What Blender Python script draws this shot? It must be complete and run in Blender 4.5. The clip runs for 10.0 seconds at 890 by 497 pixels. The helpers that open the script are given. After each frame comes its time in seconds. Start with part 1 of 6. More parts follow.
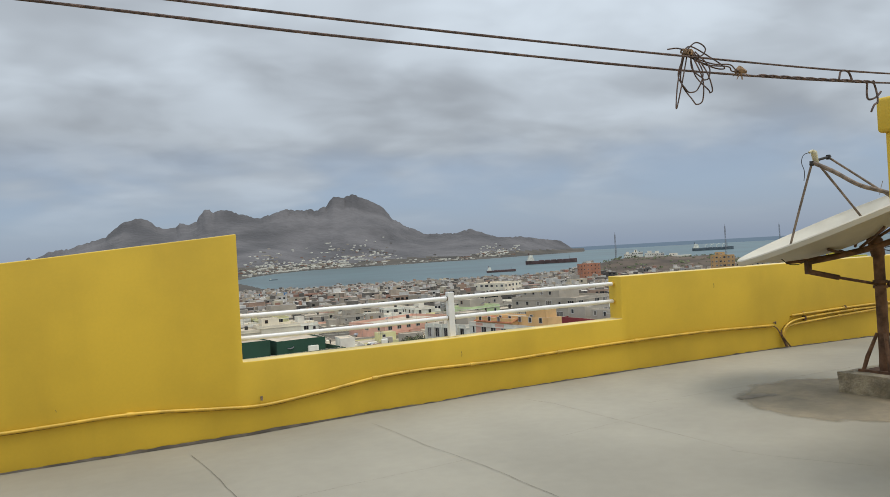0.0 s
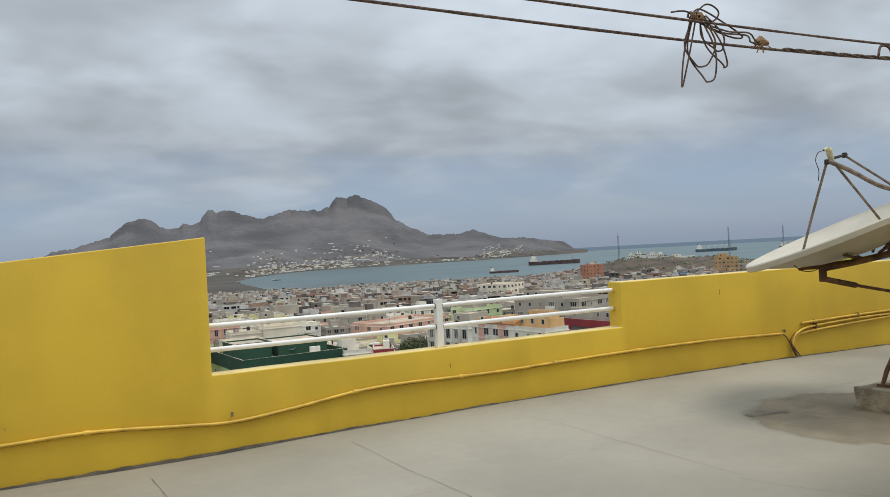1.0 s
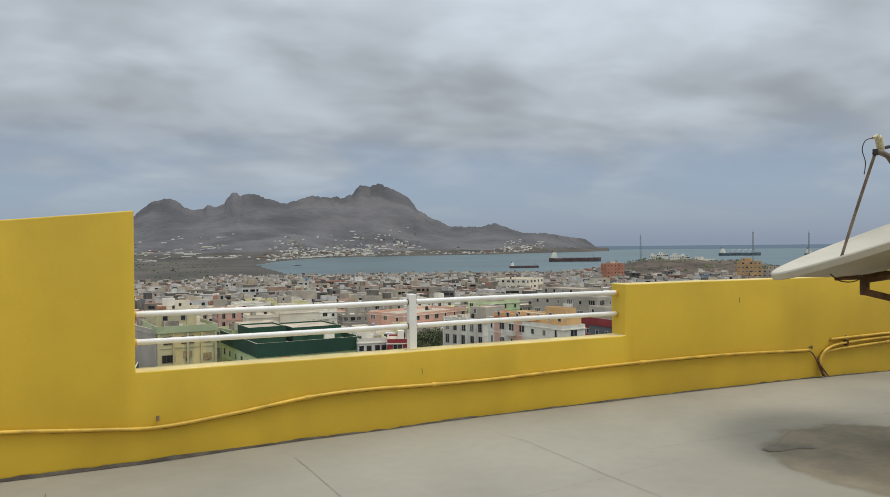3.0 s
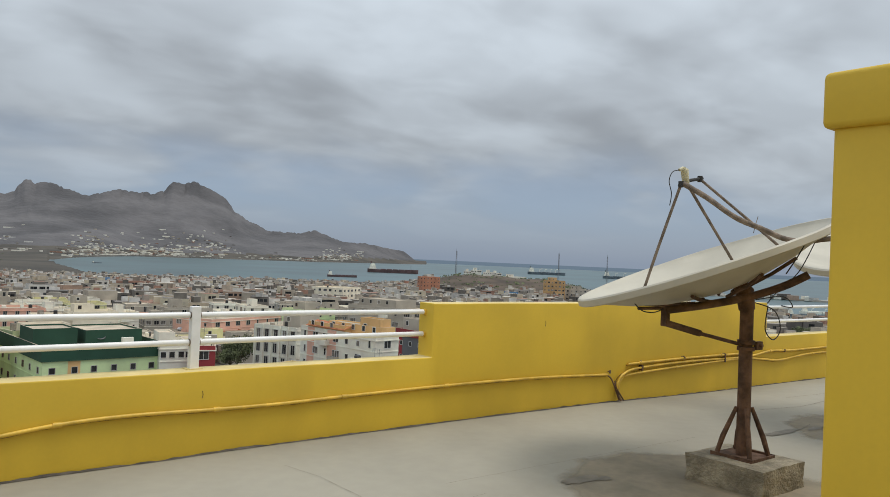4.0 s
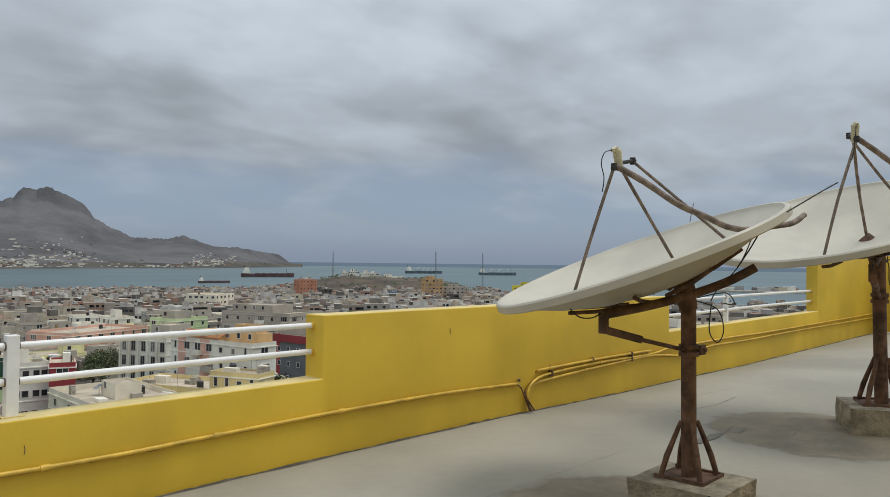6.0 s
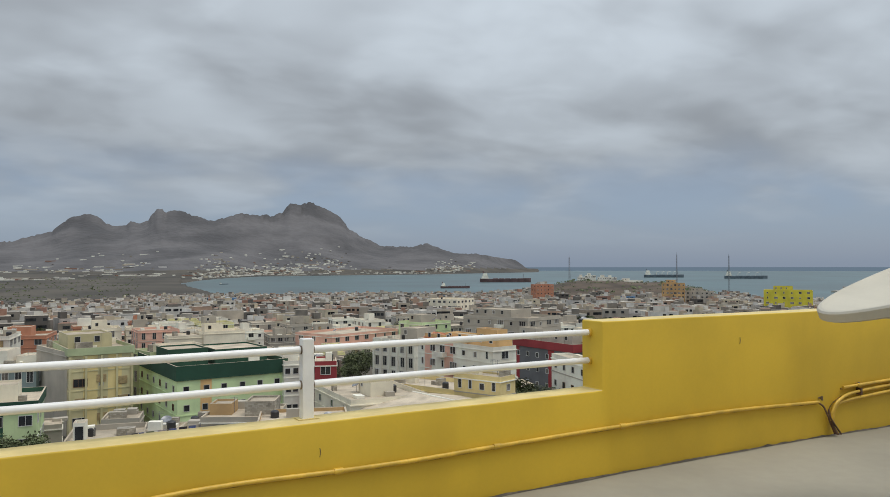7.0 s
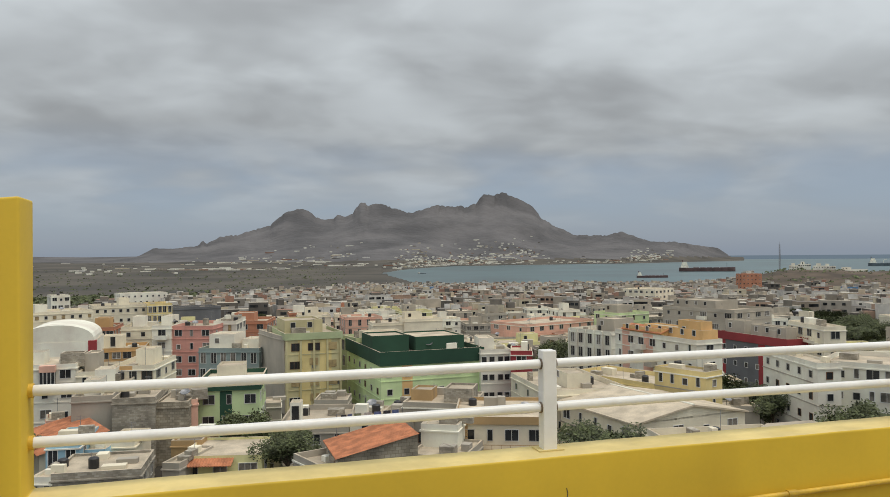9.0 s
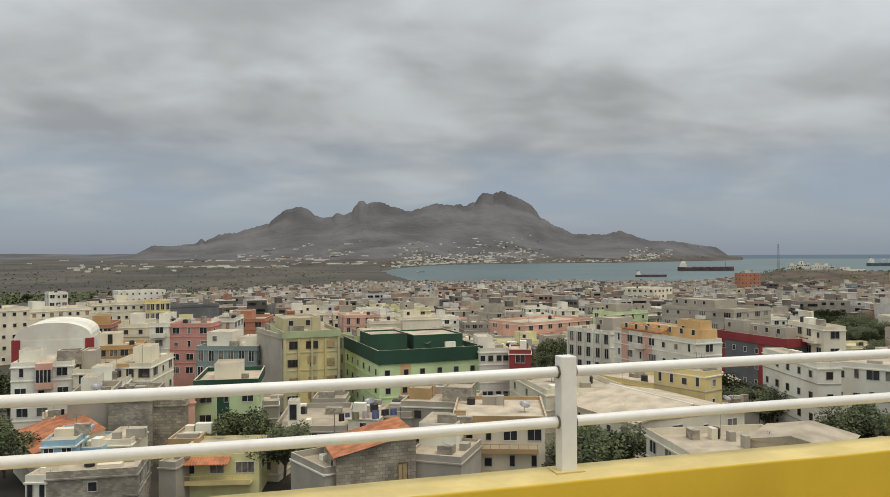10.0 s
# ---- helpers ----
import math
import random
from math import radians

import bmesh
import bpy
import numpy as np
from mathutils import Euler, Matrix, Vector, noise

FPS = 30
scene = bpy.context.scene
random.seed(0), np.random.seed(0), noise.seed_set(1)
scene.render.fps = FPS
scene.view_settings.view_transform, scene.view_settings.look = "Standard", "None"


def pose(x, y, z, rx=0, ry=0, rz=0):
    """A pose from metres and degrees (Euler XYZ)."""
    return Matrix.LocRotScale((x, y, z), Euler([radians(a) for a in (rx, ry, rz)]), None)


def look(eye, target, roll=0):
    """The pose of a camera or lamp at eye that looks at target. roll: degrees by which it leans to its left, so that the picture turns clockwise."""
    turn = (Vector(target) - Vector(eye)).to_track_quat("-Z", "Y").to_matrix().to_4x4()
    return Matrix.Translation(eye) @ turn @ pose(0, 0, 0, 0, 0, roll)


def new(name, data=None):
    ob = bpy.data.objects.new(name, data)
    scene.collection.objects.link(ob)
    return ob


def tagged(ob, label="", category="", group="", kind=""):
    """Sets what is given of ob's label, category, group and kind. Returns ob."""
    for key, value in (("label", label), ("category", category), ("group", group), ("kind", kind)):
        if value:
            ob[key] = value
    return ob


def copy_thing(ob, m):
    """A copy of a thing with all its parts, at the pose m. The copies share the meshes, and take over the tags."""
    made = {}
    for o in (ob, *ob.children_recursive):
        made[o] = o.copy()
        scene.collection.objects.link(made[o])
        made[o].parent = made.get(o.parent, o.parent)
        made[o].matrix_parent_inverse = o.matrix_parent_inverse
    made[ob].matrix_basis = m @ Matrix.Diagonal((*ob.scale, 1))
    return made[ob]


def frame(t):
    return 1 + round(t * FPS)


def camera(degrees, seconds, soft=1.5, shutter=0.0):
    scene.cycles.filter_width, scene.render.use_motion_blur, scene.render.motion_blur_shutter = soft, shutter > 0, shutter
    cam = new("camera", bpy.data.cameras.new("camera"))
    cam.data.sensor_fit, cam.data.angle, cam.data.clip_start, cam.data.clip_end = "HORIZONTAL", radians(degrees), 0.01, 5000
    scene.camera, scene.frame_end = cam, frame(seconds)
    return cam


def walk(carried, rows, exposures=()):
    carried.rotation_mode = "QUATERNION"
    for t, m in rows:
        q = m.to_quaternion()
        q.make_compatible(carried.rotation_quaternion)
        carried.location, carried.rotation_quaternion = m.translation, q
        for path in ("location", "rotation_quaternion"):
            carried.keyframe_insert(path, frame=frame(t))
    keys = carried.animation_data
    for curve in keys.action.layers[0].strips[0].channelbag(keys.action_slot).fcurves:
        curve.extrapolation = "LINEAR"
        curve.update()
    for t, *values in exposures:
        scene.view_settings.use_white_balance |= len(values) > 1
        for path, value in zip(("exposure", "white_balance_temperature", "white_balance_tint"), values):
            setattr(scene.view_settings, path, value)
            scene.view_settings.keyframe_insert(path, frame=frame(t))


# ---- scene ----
cam = camera(60.2, 10.0, 0.45)
PATH = [
    (0, (-3.895, -7.339, 1.584), (-2.976, -5.562, 1.59), -3.2),
    (0.5, (-3.751, -7.083, 1.616), (-2.815, -5.315, 1.616), -3.0),
    (1, (-3.51, -6.936, 1.613), (-2.598, -5.156, 1.621), -3.1),
    (1.5, (-3.309, -6.818, 1.63), (-2.447, -5.013, 1.629), -3.1),
    (2, (-3.129, -6.584, 1.619), (-2.278, -4.773, 1.609), -2.0),
    (3.5, (-2.481, -5.999, 1.564), (-1.563, -4.222, 1.555), 1.2),
    (4, (-2.294, -5.782, 1.604), (-1.037, -4.227, 1.626), 2.5),
    (4.5, (-2.061, -5.547, 1.615), (-0.551, -4.236, 1.64), 2.7),
    (5, (-1.93, -5.348, 1.615), (-0.354, -4.117, 1.649), 2.1),
    (6.5, (-1.67, -4.633, 1.604), (-0.348, -3.132, 1.636), -0.4),
    (7, (-1.683, -4.365, 1.588), (-0.663, -2.645, 1.628), -0.1),
    (7.5, (-1.743, -4.108, 1.594), (-0.924, -2.283, 1.602), -0.3),
    (8, (-1.689, -3.866, 1.592), (-0.982, -1.995, 1.586), -0.6),
    (8.5, (-1.598, -3.621, 1.616), (-0.996, -1.713, 1.621), -0.7),
    (9, (-1.554, -3.369, 1.608), (-0.991, -1.45, 1.623), -0.5),
    (9.5, (-1.51, -3.094, 1.588), (-0.943, -1.176, 1.603), -0.4),
    (10, (-1.425, -2.866, 1.573), (-0.859, -0.948, 1.584), -0.3),
]
EXPOSURES = [(0, -0.08, 6420, 10), (3.5, -0.18, 6480, 10), (4.5, -0.18, 6500, 10), (5.2, -0.20, 6450, 10), (6.5, -0.32, 6350, 10), (7.5, -0.22, 6650, 10), (8.3, -0.22, 6750, 10), (10, -0.21, 7050, 10)]
walk(cam, [(t, look(eye, target, roll)) for t, eye, target, roll in PATH], EXPOSURES)

# ---- world and sun ----
SUN_TO = Vector((0.26, -0.26, 1.0)).normalized()
world = bpy.data.worlds.new("overcast_sky")
scene.world = world
world.use_nodes = True
wt = world.node_tree
wt.nodes.clear()


def wn(kind, **kw):
    n = wt.nodes.new(kind)
    for k, v in kw.items():
        if k in n.inputs:
            n.inputs[k].default_value = v
    return n


def wmath(op, a, b=None, clamp=False):
    n = wt.nodes.new("ShaderNodeMath")
    n.operation, n.use_clamp = op, clamp
    for i, v in enumerate((a, b)):
        if v is None:
            continue
        if isinstance(v, (int, float)):
            n.inputs[i].default_value = v
        else:
            wt.links.new(v, n.inputs[i])
    return n.outputs[0]


def wmix(f, a, b):
    n = wt.nodes.new("ShaderNodeMix")
    n.data_type = "RGBA"
    for sock, v in ((n.inputs[0], f), (n.inputs[6], a), (n.inputs[7], b)):
        if isinstance(v, tuple):
            sock.default_value = (*v, 1)
        elif isinstance(v, (int, float)):
            sock.default_value = v
        else:
            wt.links.new(v, sock)
    return n.outputs[2]


tc = wt.nodes.new("ShaderNodeTexCoord")
sep = wt.nodes.new("ShaderNodeSeparateXYZ")
wt.links.new(tc.outputs["Generated"], sep.inputs[0])
up = wmath("MAXIMUM", sep.outputs[2], 0.0)
den = wmath("ADD", up, 0.24)
comb = wt.nodes.new("ShaderNodeCombineXYZ")
wt.links.new(wmath("DIVIDE", sep.outputs[0], den), comb.inputs[0])
wt.links.new(wmath("DIVIDE", sep.outputs[1], den), comb.inputs[1])
comb.inputs[2].default_value = 3.7


def clouds(scale, detail, lo, hi, shift=0.0):
    n = wt.nodes.new("ShaderNodeTexNoise")
    n.inputs["Scale"].default_value, n.inputs["Detail"].default_value, n.inputs["Roughness"].default_value = scale, detail, 0.5
    n.inputs["Distortion"].default_value = 0.25
    mp = wt.nodes.new("ShaderNodeMapping")
    mp.inputs["Location"].default_value = (shift, shift * 0.7, 0)
    mp.inputs["Rotation"].default_value = (0, 0, 0.35)
    mp.inputs["Scale"].default_value = (0.95, 1.1, 1)
    wt.links.new(comb.outputs[0], mp.inputs[0])
    wt.links.new(mp.outputs[0], n.inputs["Vector"])
    r = wt.nodes.new("ShaderNodeMapRange")
    r.interpolation_type = "SMOOTHSTEP"
    r.inputs["From Min"].default_value, r.inputs["From Max"].default_value = lo, hi
    wt.links.new(n.outputs["Fac"], r.inputs["Value"])
    return r.outputs[0]


# layered stratocumulus: broad banks with softer rolls in them
bank = clouds(1.5, 3.0, 0.36, 0.64, 1.3)
roll = clouds(3.4, 3.5, 0.34, 0.68, 5.1)
cover = wmath("ADD", wmath("MULTIPLY", bank, 0.62), wmath("MULTIPLY", roll, 0.38))
cloud = wmix(cover, (0.287, 0.316, 0.348), (0.484, 0.540, 0.594))
sky_tex = wt.nodes.new("ShaderNodeTexSky")
sky_tex.sky_type, sky_tex.sun_disc = "NISHITA", False
sky_tex.sun_elevation = math.asin(SUN_TO.z)
sky_tex.sun_rotation = math.atan2(SUN_TO.x, SUN_TO.y)
blue = wmix(0.97, wmix(1.0, (0, 0, 0), sky_tex.outputs[0]), (0.212, 0.275, 0.385))
# the cloud deck ends above a clear hazy band at the horizon
deck = wt.nodes.new("ShaderNodeMapRange")
deck.interpolation_type = "SMOOTHSTEP"
deck.inputs["From Min"].default_value, deck.inputs["From Max"].default_value = 0.03, 0.15
wt.links.new(wmath("ADD", up, wmath("MULTIPLY", wmath("SUBTRACT", bank, 0.5), 0.05)), deck.inputs["Value"])
sky = wmix(deck.outputs[0], blue, cloud)
lift = wmath("ADD", 1.0, wmath("MULTIPLY", wmath("POWER", up, 1.2), 2.0))
sea_edge = wmath("GREATER_THAN", sep.outputs[2], -0.0046)
full = wmix(sea_edge, (0.165, 0.225, 0.29), sky)
bg = wt.nodes.new("ShaderNodeBackground")
wt.links.new(full, bg.inputs["Color"])
wt.links.new(lift, bg.inputs["Strength"])
wout = wt.nodes.new("ShaderNodeOutputWorld")
wt.links.new(bg.outputs[0], wout.inputs["Surface"])

sun = new("sun", bpy.data.lights.new("sun", "SUN"))
sun.data.energy, sun.data.angle, sun.data.color = 1.6, radians(24), (1.0, 0.94, 0.84)
sun.matrix_world = look(SUN_TO * 50, (0, 0, 0))


# ---- materials ----
def material(name, base, rough=0.8, vary=0.12, scale=1.5, fine=30.0, bump=0.15, metal=0.0, tint=None, object_vary=0.0, stain=0.0, stain_col=(0.25, 0.2, 0.13),
             streak=0.0, island=False, dist=0.01, grain=0.16):
    m = bpy.data.materials.new(name)
    m.use_nodes = True
    nt = m.node_tree
    b = nt.nodes["Principled BSDF"]
    b.inputs["Roughness"].default_value, b.inputs["Metallic"].default_value = rough, metal
    geo = nt.nodes.new("ShaderNodeNewGeometry")

    def noise_of(s, detail=5.0, zscale=1.0):
        n = nt.nodes.new("ShaderNodeTexNoise")
        n.inputs["Scale"].default_value, n.inputs["Detail"].default_value = s, detail
        mp = nt.nodes.new("ShaderNodeMapping")
        mp.inputs["Scale"].default_value = (1, 1, zscale)
        nt.links.new(geo.outputs["Position"], mp.inputs[0])
        nt.links.new(mp.outputs[0], n.inputs["Vector"])
        return n.outputs["Fac"]

    def mix(f, a, c, mode="MIX"):
        n = nt.nodes.new("ShaderNodeMix")
        n.data_type, n.blend_type = "RGBA", mode
        for sock, v in ((n.inputs[0], f), (n.inputs[6], a), (n.inputs[7], c)):
            if isinstance(v, tuple):
                sock.default_value = (*v, 1)
            elif isinstance(v, (int, float)):
                sock.default_value = v
            else:
                nt.links.new(v, sock)
        return n.outputs[2]

    def ramp(v, lo, hi):
        r = nt.nodes.new("ShaderNodeMapRange")
        r.interpolation_type = "SMOOTHSTEP"
        r.inputs["From Min"].default_value, r.inputs["From Max"].default_value = lo, hi
        nt.links.new(v, r.inputs["Value"])
        return r.outputs[0]

    dark = tuple(c * (1 - vary * 1.6) for c in base)
    light = tuple(min(0.92, c * (1 + vary)) for c in (tint or base))
    big = noise_of(scale)
    small = noise_of(fine, 3.0)
    col = mix(ramp(big, 0.3, 0.7), dark, light)
    col = mix(ramp(small, 0.25, 0.75), col, mix(grain, col, (0.05, 0.045, 0.04)))
    if stain:
        f = nt.nodes.new("ShaderNodeMath")
        f.operation = "MULTIPLY"
        nt.links.new(ramp(noise_of(scale * 2.3, 6.0, 0.35 if streak else 1.0), 0.52, 0.78), f.inputs[0])
        f.inputs[1].default_value = stain
        col = mix(f.outputs[0], col, stain_col)
    if streak:
        f = nt.nodes.new("ShaderNodeMath")
        f.operation = "MULTIPLY"
        nt.links.new(ramp(noise_of(scale * 6, 4.0, 0.05), 0.5, 0.8), f.inputs[0])
        f.inputs[1].default_value = streak
        col = mix(f.outputs[0], col, stain_col)
    if object_vary or island:
        src = geo.outputs["Random Per Island"] if island else None
        if src is None:
            oi = nt.nodes.new("ShaderNodeObjectInfo")
            src = oi.outputs["Random"]
        r = nt.nodes.new("ShaderNodeMapRange")
        r.inputs["To Min"].default_value, r.inputs["To Max"].default_value = 1 - object_vary, 1 + object_vary * 0.6
        nt.links.new(src, r.inputs["Value"])
        hs = nt.nodes.new("ShaderNodeHueSaturation")
        nt.links.new(r.outputs[0], hs.inputs["Value"])
        nt.links.new(col, hs.inputs["Color"])
        col = hs.outputs[0]
    nt.links.new(col, b.inputs["Base Color"])
    if bump:
        bp = nt.nodes.new("ShaderNodeBump")
        bp.inputs["Strength"].default_value, bp.inputs["Distance"].default_value = bump, dist
        nt.links.new(small, bp.inputs["Height"])
        nt.links.new(bp.outputs[0], b.inputs["Normal"])
    return m


def palette_material(name, cols, rough=0.85, island=True):
    """Plaster whose colour is drawn at random from a list, for each loose piece."""
    m = material(name, (0.5, 0.5, 0.5), rough, 0.0, 0.2, 3.0, 0.0)
    nt = m.node_tree
    b = nt.nodes["Principled BSDF"]
    geo = nt.nodes.new("ShaderNodeNewGeometry")
    r = nt.nodes.new("ShaderNodeValToRGB")
    r.color_ramp.interpolation = "CONSTANT"
    el = r.color_ramp.elements
    while len(el) < len(cols):
        el.new(0.5)
    for i, c in enumerate(cols):
        el[i].position, el[i].color = i / len(cols), (*c, 1)
    pick = geo.outputs["Random Per Island"] if island else nt.nodes.new("ShaderNodeObjectInfo").outputs["Random"]
    nt.links.new(pick, r.inputs[0])
    n = nt.nodes.new("ShaderNodeTexNoise")
    n.inputs["Scale"].default_value, n.inputs["Detail"].default_value = 0.35, 5.0
    nt.links.new(geo.outputs["Position"], n.inputs["Vector"])
    mx = nt.nodes.new("ShaderNodeMix")
    mx.data_type, mx.blend_type = "RGBA", "MULTIPLY"
    mx.inputs[0].default_value = 0.58
    nt.links.new(r.outputs[0], mx.inputs[6])
    nt.links.new(n.outputs["Fac"], mx.inputs[7])
    nt.links.new(mx.outputs[2], b.inputs["Base Color"])
    return m


M = {}
M["yellow"] = material("yellow_paint", (0.69, 0.46, 0.036), 0.62, 0.09, 0.8, 38, 0.12, stain=0.26, stain_col=(0.50, 0.31, 0.025), streak=0.10, dist=0.004, grain=0.03)
M["yellow_pale"] = material("pale_yellow_paint", (0.72, 0.57, 0.24), 0.8, 0.10, 3.0, 30, 0.12, stain=0.25, stain_col=(0.60, 0.42, 0.07), dist=0.004, grain=0.06)
M["yellow_pipe"] = material("yellow_pipe_paint", (0.74, 0.47, 0.055), 0.42, 0.16, 5, 60, 0.1, stain=0.25, stain_col=(0.45, 0.28, 0.05))
M["grime"] = material("brown_dirt_and_shade", (0.24, 0.14, 0.03), 0.95, 0.35, 6, 40, 0.2)
M["screed"] = material("cement_screed", (0.325, 0.30, 0.238), 0.72, 0.11, 0.4, 9, 0.03, stain=0.22, stain_col=(0.27, 0.24, 0.195), dist=0.004, grain=0.06)
M["skirt"] = material("grey_cement_edge_and_shade", (0.15, 0.13, 0.105), 0.9, 0.3, 4, 40, 0.4)
M["crack"] = material("crack_dirt", (0.13, 0.11, 0.085), 0.95, 0.2, 6, 60, 0.0)
M["damp"] = material("damp_stain", (0.165, 0.142, 0.105), 0.6, 0.15, 9, 60, 0.0)
M["rail"] = material("white_rail_paint", (0.87, 0.86, 0.83), 0.36, 0.03, 6, 50, 0.05, stain=0.16, stain_col=(0.62, 0.55, 0.43), grain=0.03)
M["rust"] = material("rusted_steel", (0.17, 0.095, 0.06), 0.85, 0.35, 9, 70, 0.5, metal=0.15, stain=0.5, stain_col=(0.075, 0.05, 0.04))
M["strut"] = material("weathered_strut_steel", (0.22, 0.165, 0.12), 0.75, 0.3, 12, 80, 0.3, stain=0.5, stain_col=(0.09, 0.055, 0.035))
M["dish"] = material("cream_dish_paint", (0.53, 0.49, 0.395), 0.55, 0.06, 2.5, 40, 0.05, stain=0.14, stain_col=(0.50, 0.43, 0.31), grain=0.03)
M["block_conc"] = material("rough_concrete", (0.36, 0.315, 0.23), 0.95, 0.25, 7, 45, 0.9, stain=0.5, stain_col=(0.15, 0.125, 0.085), dist=0.02)
M["lnb"] = material("cream_plastic", (0.62, 0.56, 0.36), 0.5, 0.1, 20, 80, 0.05)
M["black"] = material("black_rubber", (0.03, 0.028, 0.026), 0.7, 0.2, 20, 90, 0.1)
M["rope"] = material("brown_rope", (0.17, 0.115, 0.095), 0.95, 0.35, 60, 260, 0.8)
M["rope_pale"] = material("frayed_rope", (0.36, 0.23, 0.13), 0.95, 0.3, 60, 260, 0.8)
walls = {
    "white": (0.90, 0.83, 0.71), "cream": (0.86, 0.77, 0.60), "lime": (0.65, 0.79, 0.43), "olive": (0.62, 0.55, 0.32), "teal": (0.25, 0.31, 0.30),
    "rose": (0.66, 0.32, 0.26), "salmon": (0.78, 0.46, 0.35), "ochre": (0.62, 0.38, 0.17), "paleyellow": (0.74, 0.70, 0.36), "blue": (0.36, 0.58, 0.70),
    "grey_render": (0.45, 0.405, 0.335), "tan": (0.50, 0.33, 0.16), "crimson": (0.33, 0.045, 0.05), "butter": (0.80, 0.64, 0.30), "apricot": (0.80, 0.50, 0.22),
    "slate": (0.15, 0.155, 0.165), "vivid_yellow": (0.72, 0.62, 0.06), "sage": (0.50, 0.56, 0.33), "dark_green": (0.022, 0.075, 0.045), "concrete": (0.46, 0.415, 0.345), "brick": (0.50, 0.22, 0.13)}
for k, c in walls.items():
    M[k] = material(k + "_plaster", c, 0.85, 0.10, 0.22, 4.0, 0.1, object_vary=0.08, stain=0.25, stain_col=tuple(x * 0.62 for x in c), streak=0.16, grain=0.04)


def coursed(name, base, mortar, bw, bh):
    """Blockwork: courses of blocks with mortar joints, in the wall's own length and height."""
    m = material(name, base, 0.95, 0.2, 0.5, 8.0, 0.3)
    nt = m.node_tree
    b = nt.nodes["Principled BSDF"]
    old = b.inputs["Base Color"].links[0].from_socket
    co = nt.nodes.new("ShaderNodeTexCoord")
    sp = nt.nodes.new("ShaderNodeSeparateXYZ")
    nt.links.new(co.outputs["Object"], sp.inputs[0])
    along = nt.nodes.new("ShaderNodeMath")
    nt.links.new(sp.outputs[0], along.inputs[0])
    nt.links.new(sp.outputs[1], along.inputs[1])
    mp = nt.nodes.new("ShaderNodeCombineXYZ")
    nt.links.new(along.outputs[0], mp.inputs[0])
    nt.links.new(sp.outputs[2], mp.inputs[1])
    br = nt.nodes.new("ShaderNodeTexBrick")
    br.inputs["Color1"].default_value, br.inputs["Color2"].default_value = (1, 1, 1, 1), (0.62, 0.6, 0.58, 1)
    br.inputs["Mortar"].default_value = (*mortar, 1)
    br.inputs["Scale"].default_value = 1.0
    br.inputs["Brick Width"].default_value, br.inputs["Row Height"].default_value, br.inputs["Mortar Size"].default_value = bw, bh, 0.02
    nt.links.new(mp.outputs[0], br.inputs["Vector"])
    mx = nt.nodes.new("ShaderNodeMix")
    mx.data_type, mx.blend_type = "RGBA", "MULTIPLY"
    mx.inputs[0].default_value = 1.0
    nt.links.new(old, mx.inputs[6])
    nt.links.new(br.outputs["Color"], mx.inputs[7])
    nt.links.new(mx.outputs[2], b.inputs["Base Color"])
    return m


M["block"] = coursed("grey_blockwork", (0.46, 0.42, 0.35), (0.75, 0.72, 0.66), 0.45, 0.23)
M["stone"] = coursed("rubble_stone", (0.46, 0.41, 0.32), (0.5, 0.47, 0.42), 0.6, 0.36)
M["flat_roof"] = material("dusty_roof_screed", (0.56, 0.47, 0.35), 0.9, 0.15, 0.4, 5, 0.1, object_vary=0.2, stain=0.4, stain_col=(0.34, 0.30, 0.24))
M["tile"] = material("orange_roof_tile", (0.50, 0.185, 0.085), 0.85, 0.2, 0.9, 9, 0.3, stain=0.35, stain_col=(0.32, 0.14, 0.09))
M["pane"] = material("dark_window_glass", (0.035, 0.038, 0.042), 0.15, 0.3, 0.5, 3, 0.0)
M["frame"] = material("window_frame_paint", (0.55, 0.53, 0.49), 0.6, 0.1, 1, 10, 0.0)
M["shutter"] = material("wooden_shutter", (0.46, 0.34, 0.17), 0.8, 0.2, 1, 10, 0.1)
M["tank"] = material("black_tank_plastic", (0.03, 0.03, 0.033), 0.5, 0.2, 1, 10, 0.0)
M["metal"] = material("grey_galvanised_steel", (0.30, 0.30, 0.31), 0.5, 0.15, 3, 30, 0.1, metal=0.6)
M["leaf"] = material("dusty_leaves", (0.105, 0.125, 0.048), 0.75, 0.4, 0.7, 6, 0.0, island=True, object_vary=0.45)
M["palm"] = material("palm_fronds", (0.085, 0.10, 0.045), 0.7, 0.3, 0.7, 6, 0.0, island=True, object_vary=0.4)
M["bark"] = material("tree_bark", (0.14, 0.10, 0.07), 0.95, 0.3, 3, 20, 0.4)
M["earth"] = material("dry_ground", (0.064, 0.056, 0.043), 0.95, 0.25, 0.006, 0.25, 0.0, tint=(0.082, 0.069, 0.052), stain=0.55, stain_col=(0.055, 0.052, 0.040))
M["hill_earth"] = material("bare_hill_soil", (0.09, 0.063, 0.042), 0.95, 0.22, 0.03, 0.3, 0.0, tint=(0.11, 0.078, 0.052), stain=0.4, stain_col=(0.12, 0.10, 0.07))
M["sea"] = material("sea_water", (0.044, 0.100, 0.108), 0.35, 0.2, 0.004, 0.06, 0.5, dist=1.5)
M["surf"] = material("surf_and_sand", (0.66, 0.63, 0.57), 0.8, 0.15, 0.02, 0.2, 0.0)
M["hull_red"] = material("red_hull_paint", (0.15, 0.085, 0.08), 0.6, 0.2, 0.1, 1.0, 0.0)
